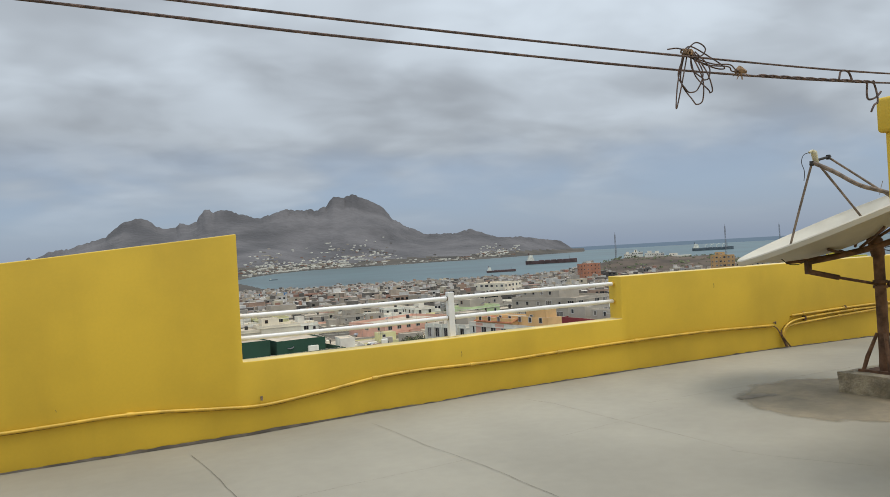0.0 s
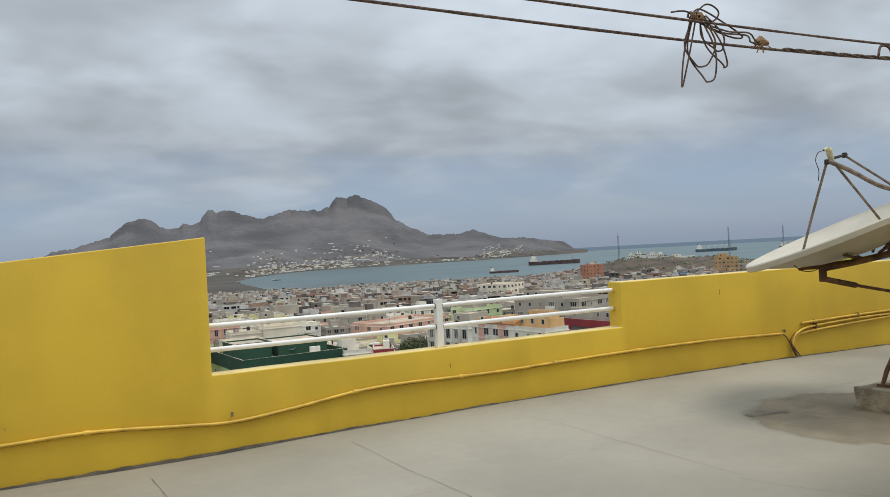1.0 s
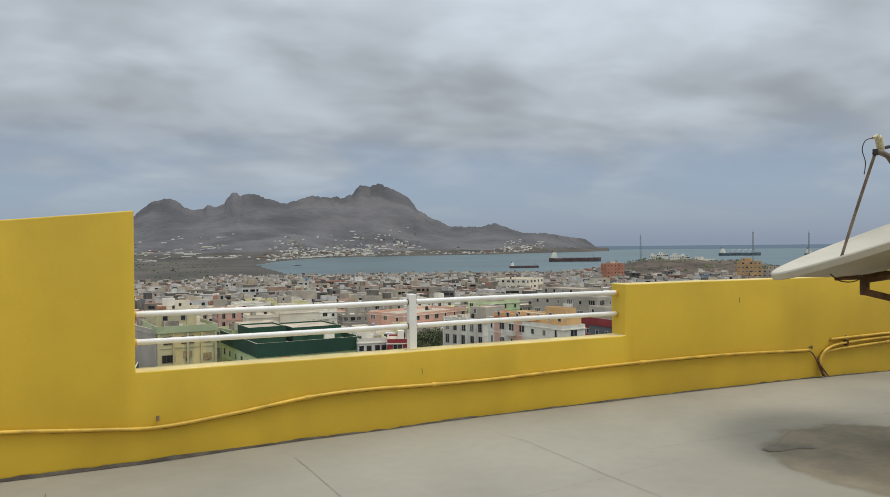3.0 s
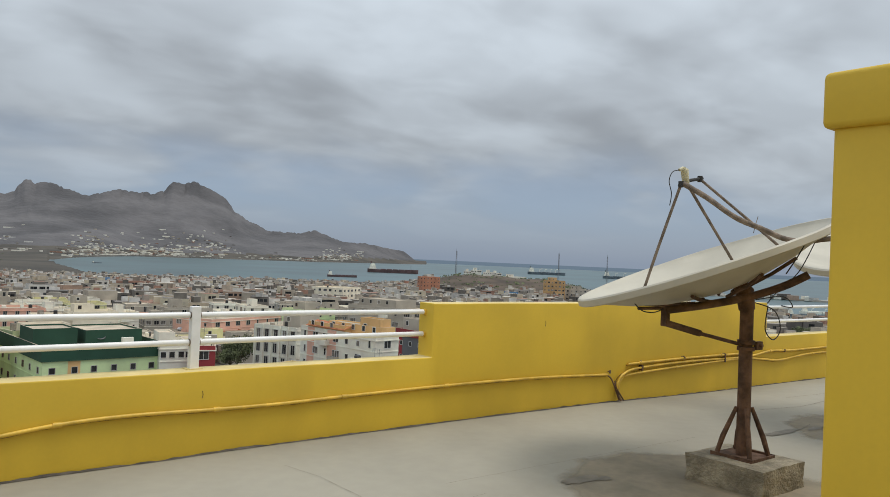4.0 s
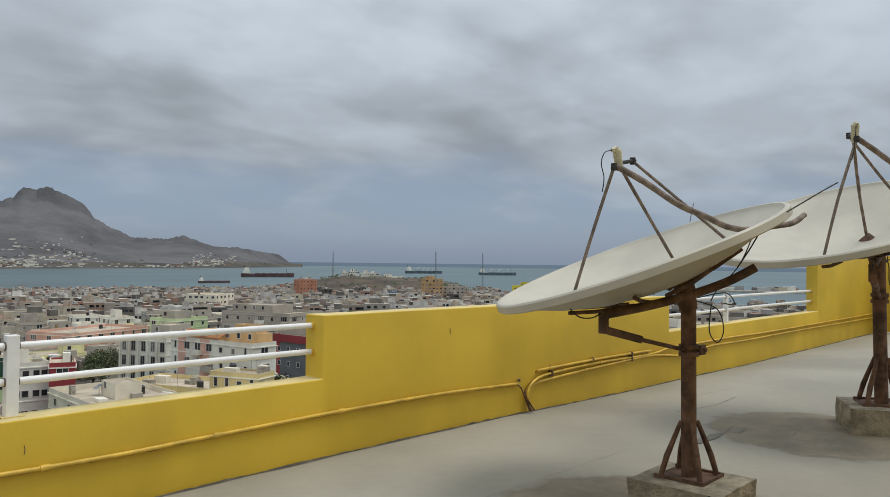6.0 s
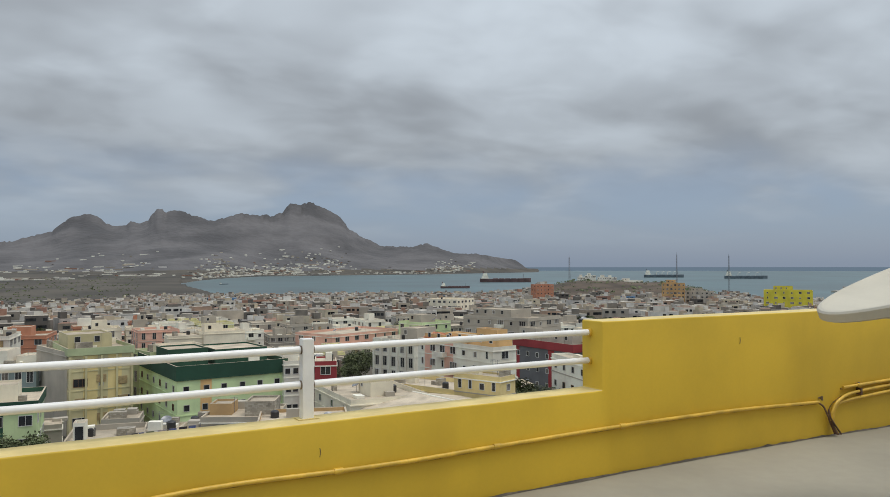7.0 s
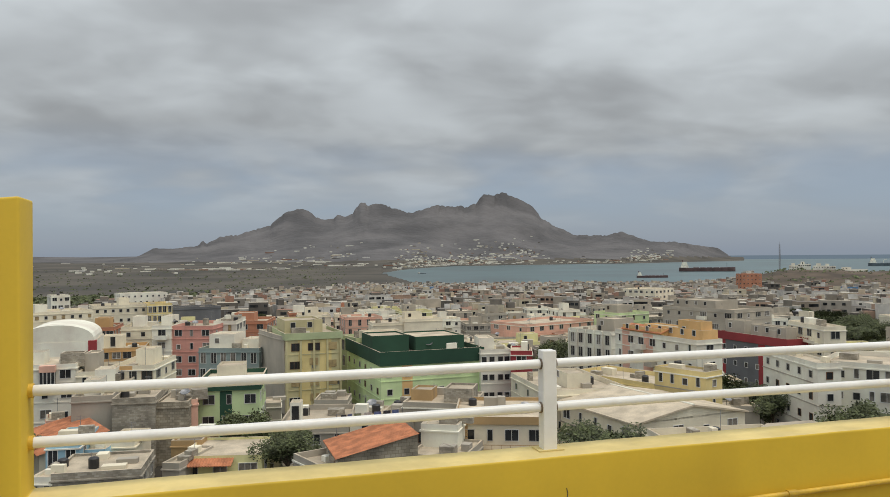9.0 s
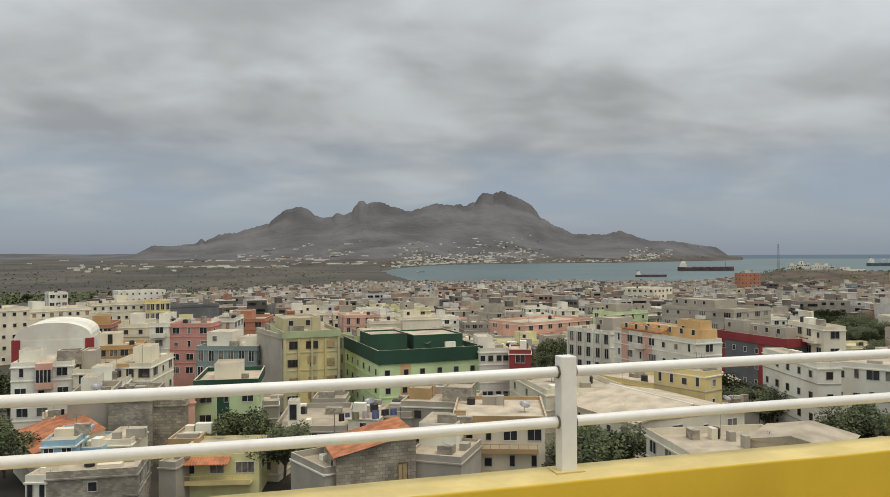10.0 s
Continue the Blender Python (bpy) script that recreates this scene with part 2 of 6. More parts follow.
M["hull_grey"] = material("grey_hull_paint", (0.14, 0.17, 0.19), 0.6, 0.2, 0.1, 1.0, 0.0)
M["far_walls"] = palette_material("town_plaster", [(0.95, 0.91, 0.84), (0.60, 0.51, 0.40), (0.27, 0.24, 0.205), (0.70, 0.60, 0.47), (0.42, 0.35, 0.27), (0.78, 0.68, 0.50), (0.50, 0.28, 0.20), (0.20, 0.18, 0.155), (0.90, 0.85, 0.76),
                                  (0.62, 0.53, 0.42), (0.95, 0.9, 0.82), (0.72, 0.68, 0.62), (0.30, 0.265, 0.22), (0.92, 0.87, 0.77), (0.17, 0.15, 0.13), (0.60, 0.55, 0.5), (0.52, 0.47, 0.40), (0.58, 0.40, 0.29), (0.34, 0.30, 0.25), (0.75, 0.62, 0.45)])
M["far_roof"] = palette_material("dusty_roofs", [(0.62, 0.55, 0.44), (0.42, 0.37, 0.30), (0.28, 0.25, 0.22), (0.74, 0.68, 0.58), (0.36, 0.32, 0.27), (0.50, 0.44, 0.36), (0.40, 0.22, 0.15), (0.22, 0.20, 0.18)])
M["far_blue"] = material("far_blue_plaster", (0.13, 0.26, 0.45), 0.85, 0.1, 0.2, 3, 0.0)
M["car_white"] = material("white_car_paint", (0.7, 0.7, 0.68), 0.3, 0.05, 1, 10, 0.0)
M["cloth"] = palette_material("hung_laundry", [(0.6, 0.58, 0.55), (0.15, 0.2, 0.4), (0.05, 0.05, 0.06), (0.4, 0.08, 0.1), (0.3, 0.35, 0.2)], island=False)


# ---- building helpers ----
def mesh_of(name, bm, *mats):
    me = bpy.data.meshes.new(name)
    bm.to_mesh(me)
    bm.free()
    for m in mats:
        me.materials.append(M[m])
    return me


def smooth(me, angle=40):
    for p in me.polygons:
        p.use_smooth = True
    me.set_sharp_from_angle(angle=radians(angle))
    return me


def part(name, me, parent=None, label="", at=None):
    ob = new(name, me)
    ob.parent = parent
    if at is not None:
        ob.matrix_basis = at
    if label:
        ob["label"] = label
    return ob


def box(bm, x0, y0, z0, x1, y1, z1, mat=0, bev=0.0):
    vs = [bm.verts.new((x, y, z)) for z in (z0, z1) for y in (y0, y1) for x in (x0, x1)]
    fs = [bm.faces.new([vs[i] for i in q]) for q in ((0, 2, 3, 1), (4, 5, 7, 6), (0, 1, 5, 4), (1, 3, 7, 5), (3, 2, 6, 7), (2, 0, 4, 6))]
    for f in fs:
        f.material_index = mat
    if bev:
        es = list({e for f in fs for e in f.edges})
        bmesh.ops.bevel(bm, geom=es, offset=bev, segments=2, profile=0.6, affect="EDGES")
    return vs


def box_mesh(name, dims, mat, bev=0.0):
    bm = bmesh.new()
    box(bm, *dims, 0, bev)
    return mesh_of(name, bm, mat)


def tube(bm, pts, r, seg=10, mat=0, cap=True, wobble=0.0):
    """A round bar along a line of points, of one radius or one for each point."""
    pts = [Vector(p) for p in pts]
    rs = r if isinstance(r, (list, tuple)) else [r] * len(pts)
    rings, side = [], None
    for i, p in enumerate(pts):
        d = (pts[min(i + 1, len(pts) - 1)] - pts[max(i - 1, 0)]).normalized()
        if side is None:
            side = d.orthogonal().normalized()
        side = (side - d * side.dot(d)).normalized()
        o = d.cross(side)
        k = 1 + wobble * random.uniform(-1, 1)
        rings.append([bm.verts.new(p + (side * math.cos(a) + o * math.sin(a)) * rs[i] * k) for a in (2 * math.pi * j / seg for j in range(seg))])
    for a, b in zip(rings, rings[1:]):
        for j in range(seg):
            f = bm.faces.new((a[j], a[(j + 1) % seg], b[(j + 1) % seg], b[j]))
            f.material_index = mat
    if cap:
        bm.faces.new(rings[0][::-1]).material_index = mat
        bm.faces.new(rings[-1]).material_index = mat


def tube_mesh(name, pts, r, mat, seg=10, wobble=0.0):
    bm = bmesh.new()
    tube(bm, pts, r, seg, wobble=wobble)
    return smooth(mesh_of(name, bm, mat))


def curve_points(pts, n=8):
    """Catmull-Rom points through a few given ones."""
    pts = [Vector(p) for p in pts]
    out = []
    for i in range(len(pts) - 1):
        p0, p1, p2, p3 = pts[max(i - 1, 0)], pts[i], pts[i + 1], pts[min(i + 2, len(pts) - 1)]
        for k in range(n):
            t = k / n
            out.append(0.5 * ((2 * p1) + (p2 - p0) * t + (2 * p0 - 5 * p1 + 4 * p2 - p3) * t * t + (3 * p1 - p0 - 3 * p2 + p3) * t ** 3))
    return out + [pts[-1]]


# ---- the land: one sheet round the terrace, with bay, plain, hill and mountain ----
SEA = -43.5
RIDGE = [(-16, 4), (-13, 8), (-9, 2), (-5.5, 2), (-4.4, 48), (-3.2, 40), (-1.5, 55), (-1.25, 84), (-0.9, 66), (0, 104), (1, 114), (2.2, 138), (3.6, 169), (4.6, 235), (5.5, 256), (6.2, 254), (6.7, 217), (7.4, 189), (8.1, 201), (8.4, 222), (8.9, 205), (9.5, 230),
         (10, 288), (10.45, 294), (10.6, 266), (10.9, 286), (11.8, 281), (12.7, 255), (13.8, 230), (15.9, 276), (17.1, 260), (17.6, 270), (17.9, 254), (18.7, 279), (19.25, 337), (20, 325), (20.7, 349), (21.4, 315), (22.2, 292), (23, 253), (23.5, 194), (24.7, 141), (25.9, 98),
         (28.4, 95), (29.2, 117), (31.4, 56), (33.1, 57), (34.5, 38), (35.9, 24), (36.6, -14), (36.9, -47), (37.1, -65), (38, -70)]
COAST = [(12.0, 2000), (13, 2250), (14.6, 2560), (17, 2900), (22, 3060), (29.6, 3300), (32, 3520), (37, 4050), (38, 4200)]
FOOT = [(-17, 3300), (-10, 3300), (0, 2900), (6, 2680), (10, 2560), (12.5, 2520), (14.6, 2630)] + [(th, r + 60) for th, r in COAST[3:]]


def interp(table, v):
    return float(np.interp(v, [a for a, _ in table], [b for _, b in table]))


def land(x, y):
    r, th = math.hypot(x, y), math.degrees(math.atan2(x, y))
    near = -26.0 - 15.3 * min(1.0, max(0.0, (r - 150) / 850)) ** 0.9
    # low hill by the harbour
    hill = 20.0 * math.exp(-((th - 44.0) / 6.2) ** 4 - ((r - 890) / 170) ** 2) * (1 + 0.12 * noise.noise((th / 2.0, r / 90, 4)))
    hill += 6.0 * math.exp(-((th - 38) / 4.0) ** 2 - ((r - 840) / 120) ** 2)
    z = near + hill
    if th < 12.0 or th > 150:
        # dry plain that rises slowly inland
        z = near + 21.0 * min(1.0, max(0.0, (r - 1200) / 2900)) * (1 if th > -60 else 0.6)
        z += 3.0 * noise.noise((x / 260, y / 260, 0)) * min(1, r / 1500)
    edge = 1070 - 470 * min(1.0, max(0.0, (th - 55.5) / 6)) + 40 * noise.noise((th / 4, 2.2, 0))
    if th >= 11.6:
        k = min(1.0, (th - 11.6) / 3.0) ** 0.8
        shore1 = 1800 * (1 - k) + edge * k
        shore2 = interp(COAST, th) if th < 37.6 else 1e9
        if shore1 < r < shore2:
            w = min(r - shore1, shore2 - r)
            z = SEA + 0.9 - min(12.0, w * 0.05)
        elif r >= shore2:
            z = max(SEA + 1.0, -41) + 12 * min(1.0, (r - shore2) / 900)
    if -17 < th < 37.6 and r > 2000:
        foot = interp(FOOT, th)
        top = max(4300 + 120 * math.sin(th * 0.35), min(4800, foot + 500))
        span = max(200.0, top - foot)
        drift = 1.6 * noise.noise((x / 340, y / 340, 2.0)) + 0.6 * noise.noise((x / 120, y / 120, 5.0))
        up = min(1.0, max(0.0, (r - foot) / span))
        crest = interp(RIDGE, th)
        flank = sum(interp(RIDGE, th + drift + k) for k in (-1.8, -0.9, 0, 0.9, 1.8)) / 5
        ridge = flank + (crest - flank) * up ** 4
        ridge = (ridge - 1.6) * top / 4300 + 1.6
        crag = 7.0 * (noise.ridged_multi_fractal((th * 4.5, 0.4, 0), 0.7, 2.3, 6, 1.0, 2.0) - 1.15) * min(1.0, max(0.0, ridge / 80))
        s = (r - foot) / max(200.0, top - foot)
        ridge += crag * min(1.0, max(0.0, s)) ** 7
        if s > 0:
            if s < 1:
                p = s ** (1.9 - 0.6 * min(1.0, max(0.0, (th - 19) / 10)))
                gully = noise.ridged_multi_fractal((x / 420, y / 420, 0.3), 0.9, 2.1, 5, 1.0, 2.0) / 2.2 - 0.5
                rough = gully * 0.24 * s * (1 - s) ** 0.55 * 1.6
                z = max(z, z + (ridge - z) * max(0.0, min(0.985, p + rough)))
                if r > top - 70:
                    z = max(z, ridge)
            else:
                z = max(z, ridge - max(0.0, r - top - 70) * 0.55)
    return z


def ground_sheet():
    th = list(np.arange(-180, -20, 5.0)) + list(np.arange(-20, 39, 0.13)) + [39.0, 39.5] + list(np.arange(40, 90, 0.6)) + list(np.arange(90, 180, 5.0))
    rs = [6.0, 30.0, 70.0] + list(np.geomspace(120, 2000, 46)) + list(np.linspace(2060, 4940, 56))
    verts, faces = [], []
    for r in rs:
        for t in th:
            x, y = r * math.sin(radians(t)), r * math.cos(radians(t))
            verts.append((x, y, land(x, y)))
    n = len(th)
    for i in range(len(rs) - 1):
        for j in range(n):
            a, b = i * n + j, i * n + (j + 1) % n
            faces.append((a, a + n, b + n, b))
    me = bpy.data.meshes.new("ground")
    me.from_pydata(verts, [], faces)
    me.materials.append(M["earth"])
    me.materials.append(M["mountain"])
    me.materials.append(M["hill_earth"])
    rings = np.repeat(np.arange(len(rs) - 1), n)
    for p, ring in zip(me.polygons, rings):
        p.use_smooth = True
        c = p.center
        p.material_index = 1 if rs[ring] > 2000 and c.z > -22 + 8 * noise.noise((c.x / 300, c.y / 300, 1)) else 0
        if 690 < rs[ring] < 1060 and 36.5 < math.degrees(math.atan2(c.x, c.y)) < 51.5 and c.z > -38:
            p.material_index = 2
    return tagged(new("ground", me), "dry brown land sloping from the town to bay, plain and rocky mountain", "ground", kind="structure")


M["mountain"] = material("bare_rock_slopes", (0.098, 0.094, 0.098), 0.95, 0.18, 0.004, 0.03, 0.6, tint=(0.118, 0.111, 0.112), stain=0.3, stain_col=(0.066, 0.065, 0.072), dist=14)
ground_sheet()
bm = bmesh.new()
bmesh.ops.create_circle(bm, cap_ends=True, segments=96, radius=4960)
sea = tagged(new("water", mesh_of("water", bm, "sea")), "blue green sea of the bay, lightly rippled", "sea", kind="structure")
sea.location = (0, 0, SEA)
bm = bmesh.new()
prev = None
for k in range(60):
    t = 12.05 + k * 0.32
    r = interp(COAST, t) - 16 - 6 * noise.noise((t * 2, 0, 0))
    wd = 26 if t < 20 else 12
    a = [bm.verts.new((rr * math.sin(radians(t)), rr * math.cos(radians(t)), SEA + 0.5)) for rr in (r, r + wd)]
    if prev:
        bm.faces.new((prev[0], a[0], a[1], prev[1]))
    prev = a
tagged(new("beach", mesh_of("beach", bm, "surf")), "thin pale beach with white surf along the bay", "beach", kind="structure")

# ---- the roof terrace ----
TH = 0.235            # thickness of the parapet
SILL, TALL, MID = 0.64, 1.852, 1.148
X0, X1, X2, X3, X4, XL = -2.31, 2.28, 8.52, 15.4, 20.0, -9.0


def slab_mesh(name, dims, mat, bev, cuts=24, rough=0.004):
    """A plastered block: rounded edges and a slightly uneven face."""
    bm = bmesh.new()
    box(bm, *dims)
    bmesh.ops.bevel(bm, geom=bm.edges[:], offset=bev, segments=3, profile=0.5, affect="EDGES")
    longest = max(dims[3] - dims[0], dims[4] - dims[1])
    axis = 0 if dims[3] - dims[0] >= dims[4] - dims[1] else 1
    for k in range(1, cuts):
        p = [dims[0], dims[1], dims[2]]
        p[axis] += longest * k / cuts
        no = [0, 0, 0]
        no[axis] = 1
        bmesh.ops.bisect_plane(bm, geom=bm.verts[:] + bm.edges[:] + bm.faces[:], plane_co=p, plane_no=no)
    for v in bm.verts:
        n = noise.noise_vector(v.co * 1.3)
        v.co += Vector((0, n.y * rough, n.z * rough * 0.8)) if axis == 0 else Vector((n.x * rough, 0, n.z * rough * 0.8))
    return smooth(mesh_of(name, bm, mat), 50)


def wall_piece(name, dims, label, bev=0.012):
    return tagged(new(name, slab_mesh(name, dims, "yellow", bev)), label, "wall", kind="structure")


# the street-side parapet: one plastered wall whose top steps down at the railings
outline = [(XL, -0.2), (X4, -0.2), (X4, TALL), (X3, TALL), (X3, SILL), (X2, SILL), (X2, MID - 0.01), (X1, MID + 0.005), (X1, SILL), (X0, SILL), (X0, TALL), (XL, TALL - 0.575)]
bm = bmesh.new()
front = [bm.verts.new((x, 0, z)) for x, z in outline]
back = [bm.verts.new((x, TH, z)) for x, z in outline]
bm.faces.new(front)
bm.faces.new(back[::-1])
for k in range(len(outline)):
    n = (k + 1) % len(outline)
    bm.faces.new((front[k], back[k], back[n], front[n]))
bmesh.ops.recalc_face_normals(bm, faces=bm.faces[:])
bmesh.ops.bevel(bm, geom=bm.edges[:], offset=0.011, segments=3, profile=0.5, affect="EDGES")
for k in range(1, 145):
    bmesh.ops.bisect_plane(bm, geom=bm.verts[:] + bm.edges[:] + bm.faces[:], plane_co=(XL + (X4 - XL) * k / 145, 0, 0), plane_no=(1, 0, 0))
for v in bm.verts:
    n = noise.noise_vector(v.co * 1.1) * 0.004 + noise.noise_vector(v.co * 4.3) * 0.0016
    v.co += Vector((0, n.y, n.z * 1.2))
bm.normal_update()
# upward faces take the paler yellow
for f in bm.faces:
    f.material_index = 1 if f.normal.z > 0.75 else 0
tagged(new("wall_parapet", smooth(mesh_of("wall_parapet", bm, "yellow", "yellow_pale"), 50)), "yellow painted plaster parapet wall stepping down at the railings", "wall", kind="structure")
wall_piece("wall_west", (XL - TH, -14, -0.05, XL - 0.002, TH, 2.7), "plain yellow side wall of the terrace")
wall_piece("wall_south", (XL, -14 - TH, -0.05, X4, -14, 2.7), "plain yellow wall behind the terrace")
wall_piece("wall_east", (X4 + 0.002, -14, -0.05, X4 + TH, TH, TALL), "plain yellow end wall of the terrace")

FALL = [(-9, -0.055), (-4.3, -0.05), (-2.3, -0.052), (-1.1, -0.018), (0.3, -0.004), (1.2, 0.0), (2.5, 0.0), (3.8, -0.006), (5.1, -0.018), (7, -0.058), (9, -0.072), (11.5, -0.10), (20, -0.10)]


def floor_z(x, y):
    k = max(0.0, 1 + y / 1.6)
    return interp(FALL, x) * k * k + 0.004 * noise.noise((x * 0.8, y * 1.1, 0)) - 0.004


# floor screed: one sheet with a faint fall and unevenness
bm = bmesh.new()
nx, ny = 116, 56
grid = [[bm.verts.new((XL + (X4 - XL) * i / nx, -14 + 14.0 * j / ny, floor_z(XL + (X4 - XL) * i / nx, -14 + 14.0 * j / ny))) for j in range(ny + 1)] for i in range(nx + 1)]
for i in range(nx):
    for j in range(ny):
        bm.faces.new((grid[i][j], grid[i + 1][j], grid[i + 1][j + 1], grid[i][j + 1]))
floor = tagged(new("floor", smooth(mesh_of("floor", bm, "screed"))), "pale grey cement screed roof terrace floor with fine cracks", "floor", kind="structure")
# the building beneath
tagged(new("building_base", box_mesh("building_base", (XL - TH, -14 - TH, -24.5, X4 + TH, TH - 0.002, -0.25), "yellow", 0.02)), "yellow plaster body of the building under the terrace", "building", kind="structure")


def ribbon(name, pts, width, mat, z=0.005, jitter=0.01, label=""):
    """A fine crack or joint: a thin uneven strip lying on the floor."""
    bm = bmesh.new()
    pts = [Vector((*p, z)) for p in pts]
    line = []
    for a, b in zip(pts, pts[1:]):
        n = max(2, int((b - a).length / 0.06))
        line += [a.lerp(b, k / n) for k in range(n)]
    line.append(pts[-1])
    prev = None
    for i, p in enumerate(line):
        d = (line[min(i + 1, len(line) - 1)] - line[max(i - 1, 0)]).normalized()
        s = Vector((-d.y, d.x, 0))
        p = p + s * jitter * noise.noise(p * 3.1) + s * jitter * 0.5 * noise.noise(p * 17)
        w = width * 0.5 * (0.55 + 0.9 * abs(noise.noise(p * 5)))
        p.z = z + floor_z(p.x, p.y)
        a = (bm.verts.new(p + s * w / 2), bm.verts.new(p - s * w / 2))
        if prev:
            bm.faces.new((prev[0], prev[1], a[1], a[0]))
        prev = a
    return part(name, mesh_of(name, bm, mat), floor, label)


for pts, w in (([(-2.90, -0.55), (-2.86, -1.3), (-2.84, -2.1), (-2.80, -3.4)], 0.010), ([(-1.24, -0.5), (-1.22, -1.6), (-1.14, -2.4), (-1.12, -3.3), (-1.1, -4.6)], 0.008),
               ([(0.44, -0.6), (0.52, -1.0), (0.53, -1.9), (0.56, -3.2)], 0.006), ([(1.2, -1.59), (2.4, -1.60), (4.2, -1.65)], 0.007), ([(0.5, -3.25), (0.66, -3.66), (0.9, -4.1)], 0.006),
               ([(-2.6, -2.3), (-1.9, -2.25), (-1.2, -2.22)], 0.006), ([(-0.2, -2.1), (0.5, -2.0), (1.3, -1.9)], 0.004), ([(4.9, -1.9), (5.6, -1.98), (5.9, -1.92)], 0.02),
               ([(6.2, -1.2), (6.9, -1.35), (7.6, -1.3)], 0.015), ([(7.4, -0.9), (8.3, -1.0)], 0.012), ([(5.9, -2.5), (6.3, -2.45)], 0.02)):
    ribbon("crack", pts, w, "crack")
for cx, cy, sx, sy in ((2.12, -2.03, 0.20, 0.07), (2.3, -2.1, 0.07, 0.05), (5.25, -1.97, 0.34, 0.05), (5.75, -2.05, 0.16, 0.04), (1.0, -4.6, 0.5, 0.16)):
    bm = bmesh.new()
    vs = [bm.verts.new((cx + sx * math.cos(a) * (1 + 0.5 * noise.noise((cx + math.cos(a) * 1.9, cy + math.sin(a) * 1.9, 0))), cy + sy * math.sin(a) * (1 + 0.5 * noise.noise((cx + math.cos(a) * 2.3, cy + math.sin(a) * 2.3, 5))), floor_z(cx, cy) + 0.006))
          for a in (2 * math.pi * k / 40 for k in range(40))]
    bm.faces.new(vs)
    part("damp_patch", mesh_of("damp_patch", bm, "damp"), floor, "dark damp patch")

# brown floor stains that also paint in the shadows of the dishes
def shade_stain_material(name, cx, cy):
    """A brown stain doubling as painted dish shadow, thinning out unevenly towards its rim."""
    m = material(name, (0.36, 0.30, 0.205), 0.75, 0.16, 2.2, 14, 0.0, stain=0.4, stain_col=(0.26, 0.215, 0.14))
    nt = m.node_tree
    b = nt.nodes["Principled BSDF"]
    geo = nt.nodes.new("ShaderNodeNewGeometry")
    d = nt.nodes.new("ShaderNodeVectorMath")
    d.operation = "DISTANCE"
    nt.links.new(geo.outputs["Position"], d.inputs[0])
    d.inputs[1].default_value = (cx, cy, 0)
    n = nt.nodes.new("ShaderNodeTexNoise")
    n.inputs["Scale"].default_value, n.inputs["Detail"].default_value = 2.4, 6.0
    nt.links.new(geo.outputs["Position"], n.inputs["Vector"])
    k = nt.nodes.new("ShaderNodeMath")
    k.operation = "MULTIPLY_ADD"
    nt.links.new(n.outputs["Fac"], k.inputs[0])
    k.inputs[1].default_value = 0.42
    nt.links.new(d.outputs["Value"], k.inputs[2])
    r = nt.nodes.new("ShaderNodeMapRange")
    r.interpolation_type = "SMOOTHSTEP"
    r.inputs["From Min"].default_value, r.inputs["From Max"].default_value = 1.16, 1.29
    r.inputs["To Min"].default_value, r.inputs["To Max"].default_value = 0.62, 0.0
    nt.links.new(k.outputs[0], r.inputs["Value"])
    nt.links.new(r.outputs[0], b.inputs["Alpha"])
    return m


for cx, cy in ((2.74, -2.68), (6.22, -2.66)):
    bm = bmesh.new()
    mid = bm.verts.new((cx, cy, floor_z(cx, cy) + 0.0022))
    rings = []
    for q in (0.25, 0.5, 0.75, 1.0):
        ring = []
        for k in range(72):
            a = 2 * math.pi * k / 72
            rr = q * (1.16 + 0.05 * noise.noise((cx + math.cos(a) * 1.4, cy + math.sin(a) * 1.4, 3)) + 0.012 * noise.noise((math.cos(a) * 9, math.sin(a) * 9, cx)))
            x, y = cx + rr * math.cos(a), cy + rr * math.sin(a)
            ring.append(bm.verts.new((x, y, floor_z(x, y) + 0.0022)))
        rings.append(ring)
    for k in range(72):
        n = (k + 1) % 72
        bm.faces.new((mid, rings[0][k], rings[0][n]))
        for a, b in zip(rings, rings[1:]):
            bm.faces.new((a[k], b[k], b[n], a[n]))
    M["tide"] = shade_stain_material("brown_shade_stain", cx, cy)
    part("tide_mark", smooth(mesh_of("tide_mark", bm, "tide")), floor, "round brown stain and painted shadow under the dish")

# rough unpainted cement edge where wall meets floor, coloured dark for the shade there
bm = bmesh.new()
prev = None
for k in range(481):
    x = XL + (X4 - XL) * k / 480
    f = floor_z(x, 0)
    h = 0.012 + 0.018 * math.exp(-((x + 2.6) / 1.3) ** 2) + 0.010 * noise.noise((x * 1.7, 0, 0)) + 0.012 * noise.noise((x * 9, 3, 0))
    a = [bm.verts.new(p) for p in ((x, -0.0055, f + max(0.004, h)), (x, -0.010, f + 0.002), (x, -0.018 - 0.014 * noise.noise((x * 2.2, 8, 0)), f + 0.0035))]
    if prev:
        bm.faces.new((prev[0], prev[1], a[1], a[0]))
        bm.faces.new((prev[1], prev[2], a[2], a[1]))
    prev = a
tagged(new("baseboard", mesh_of("baseboard", bm, "skirt")), "uneven bare grey cement edge with painted shade at the wall foot", "edge", kind="structure")


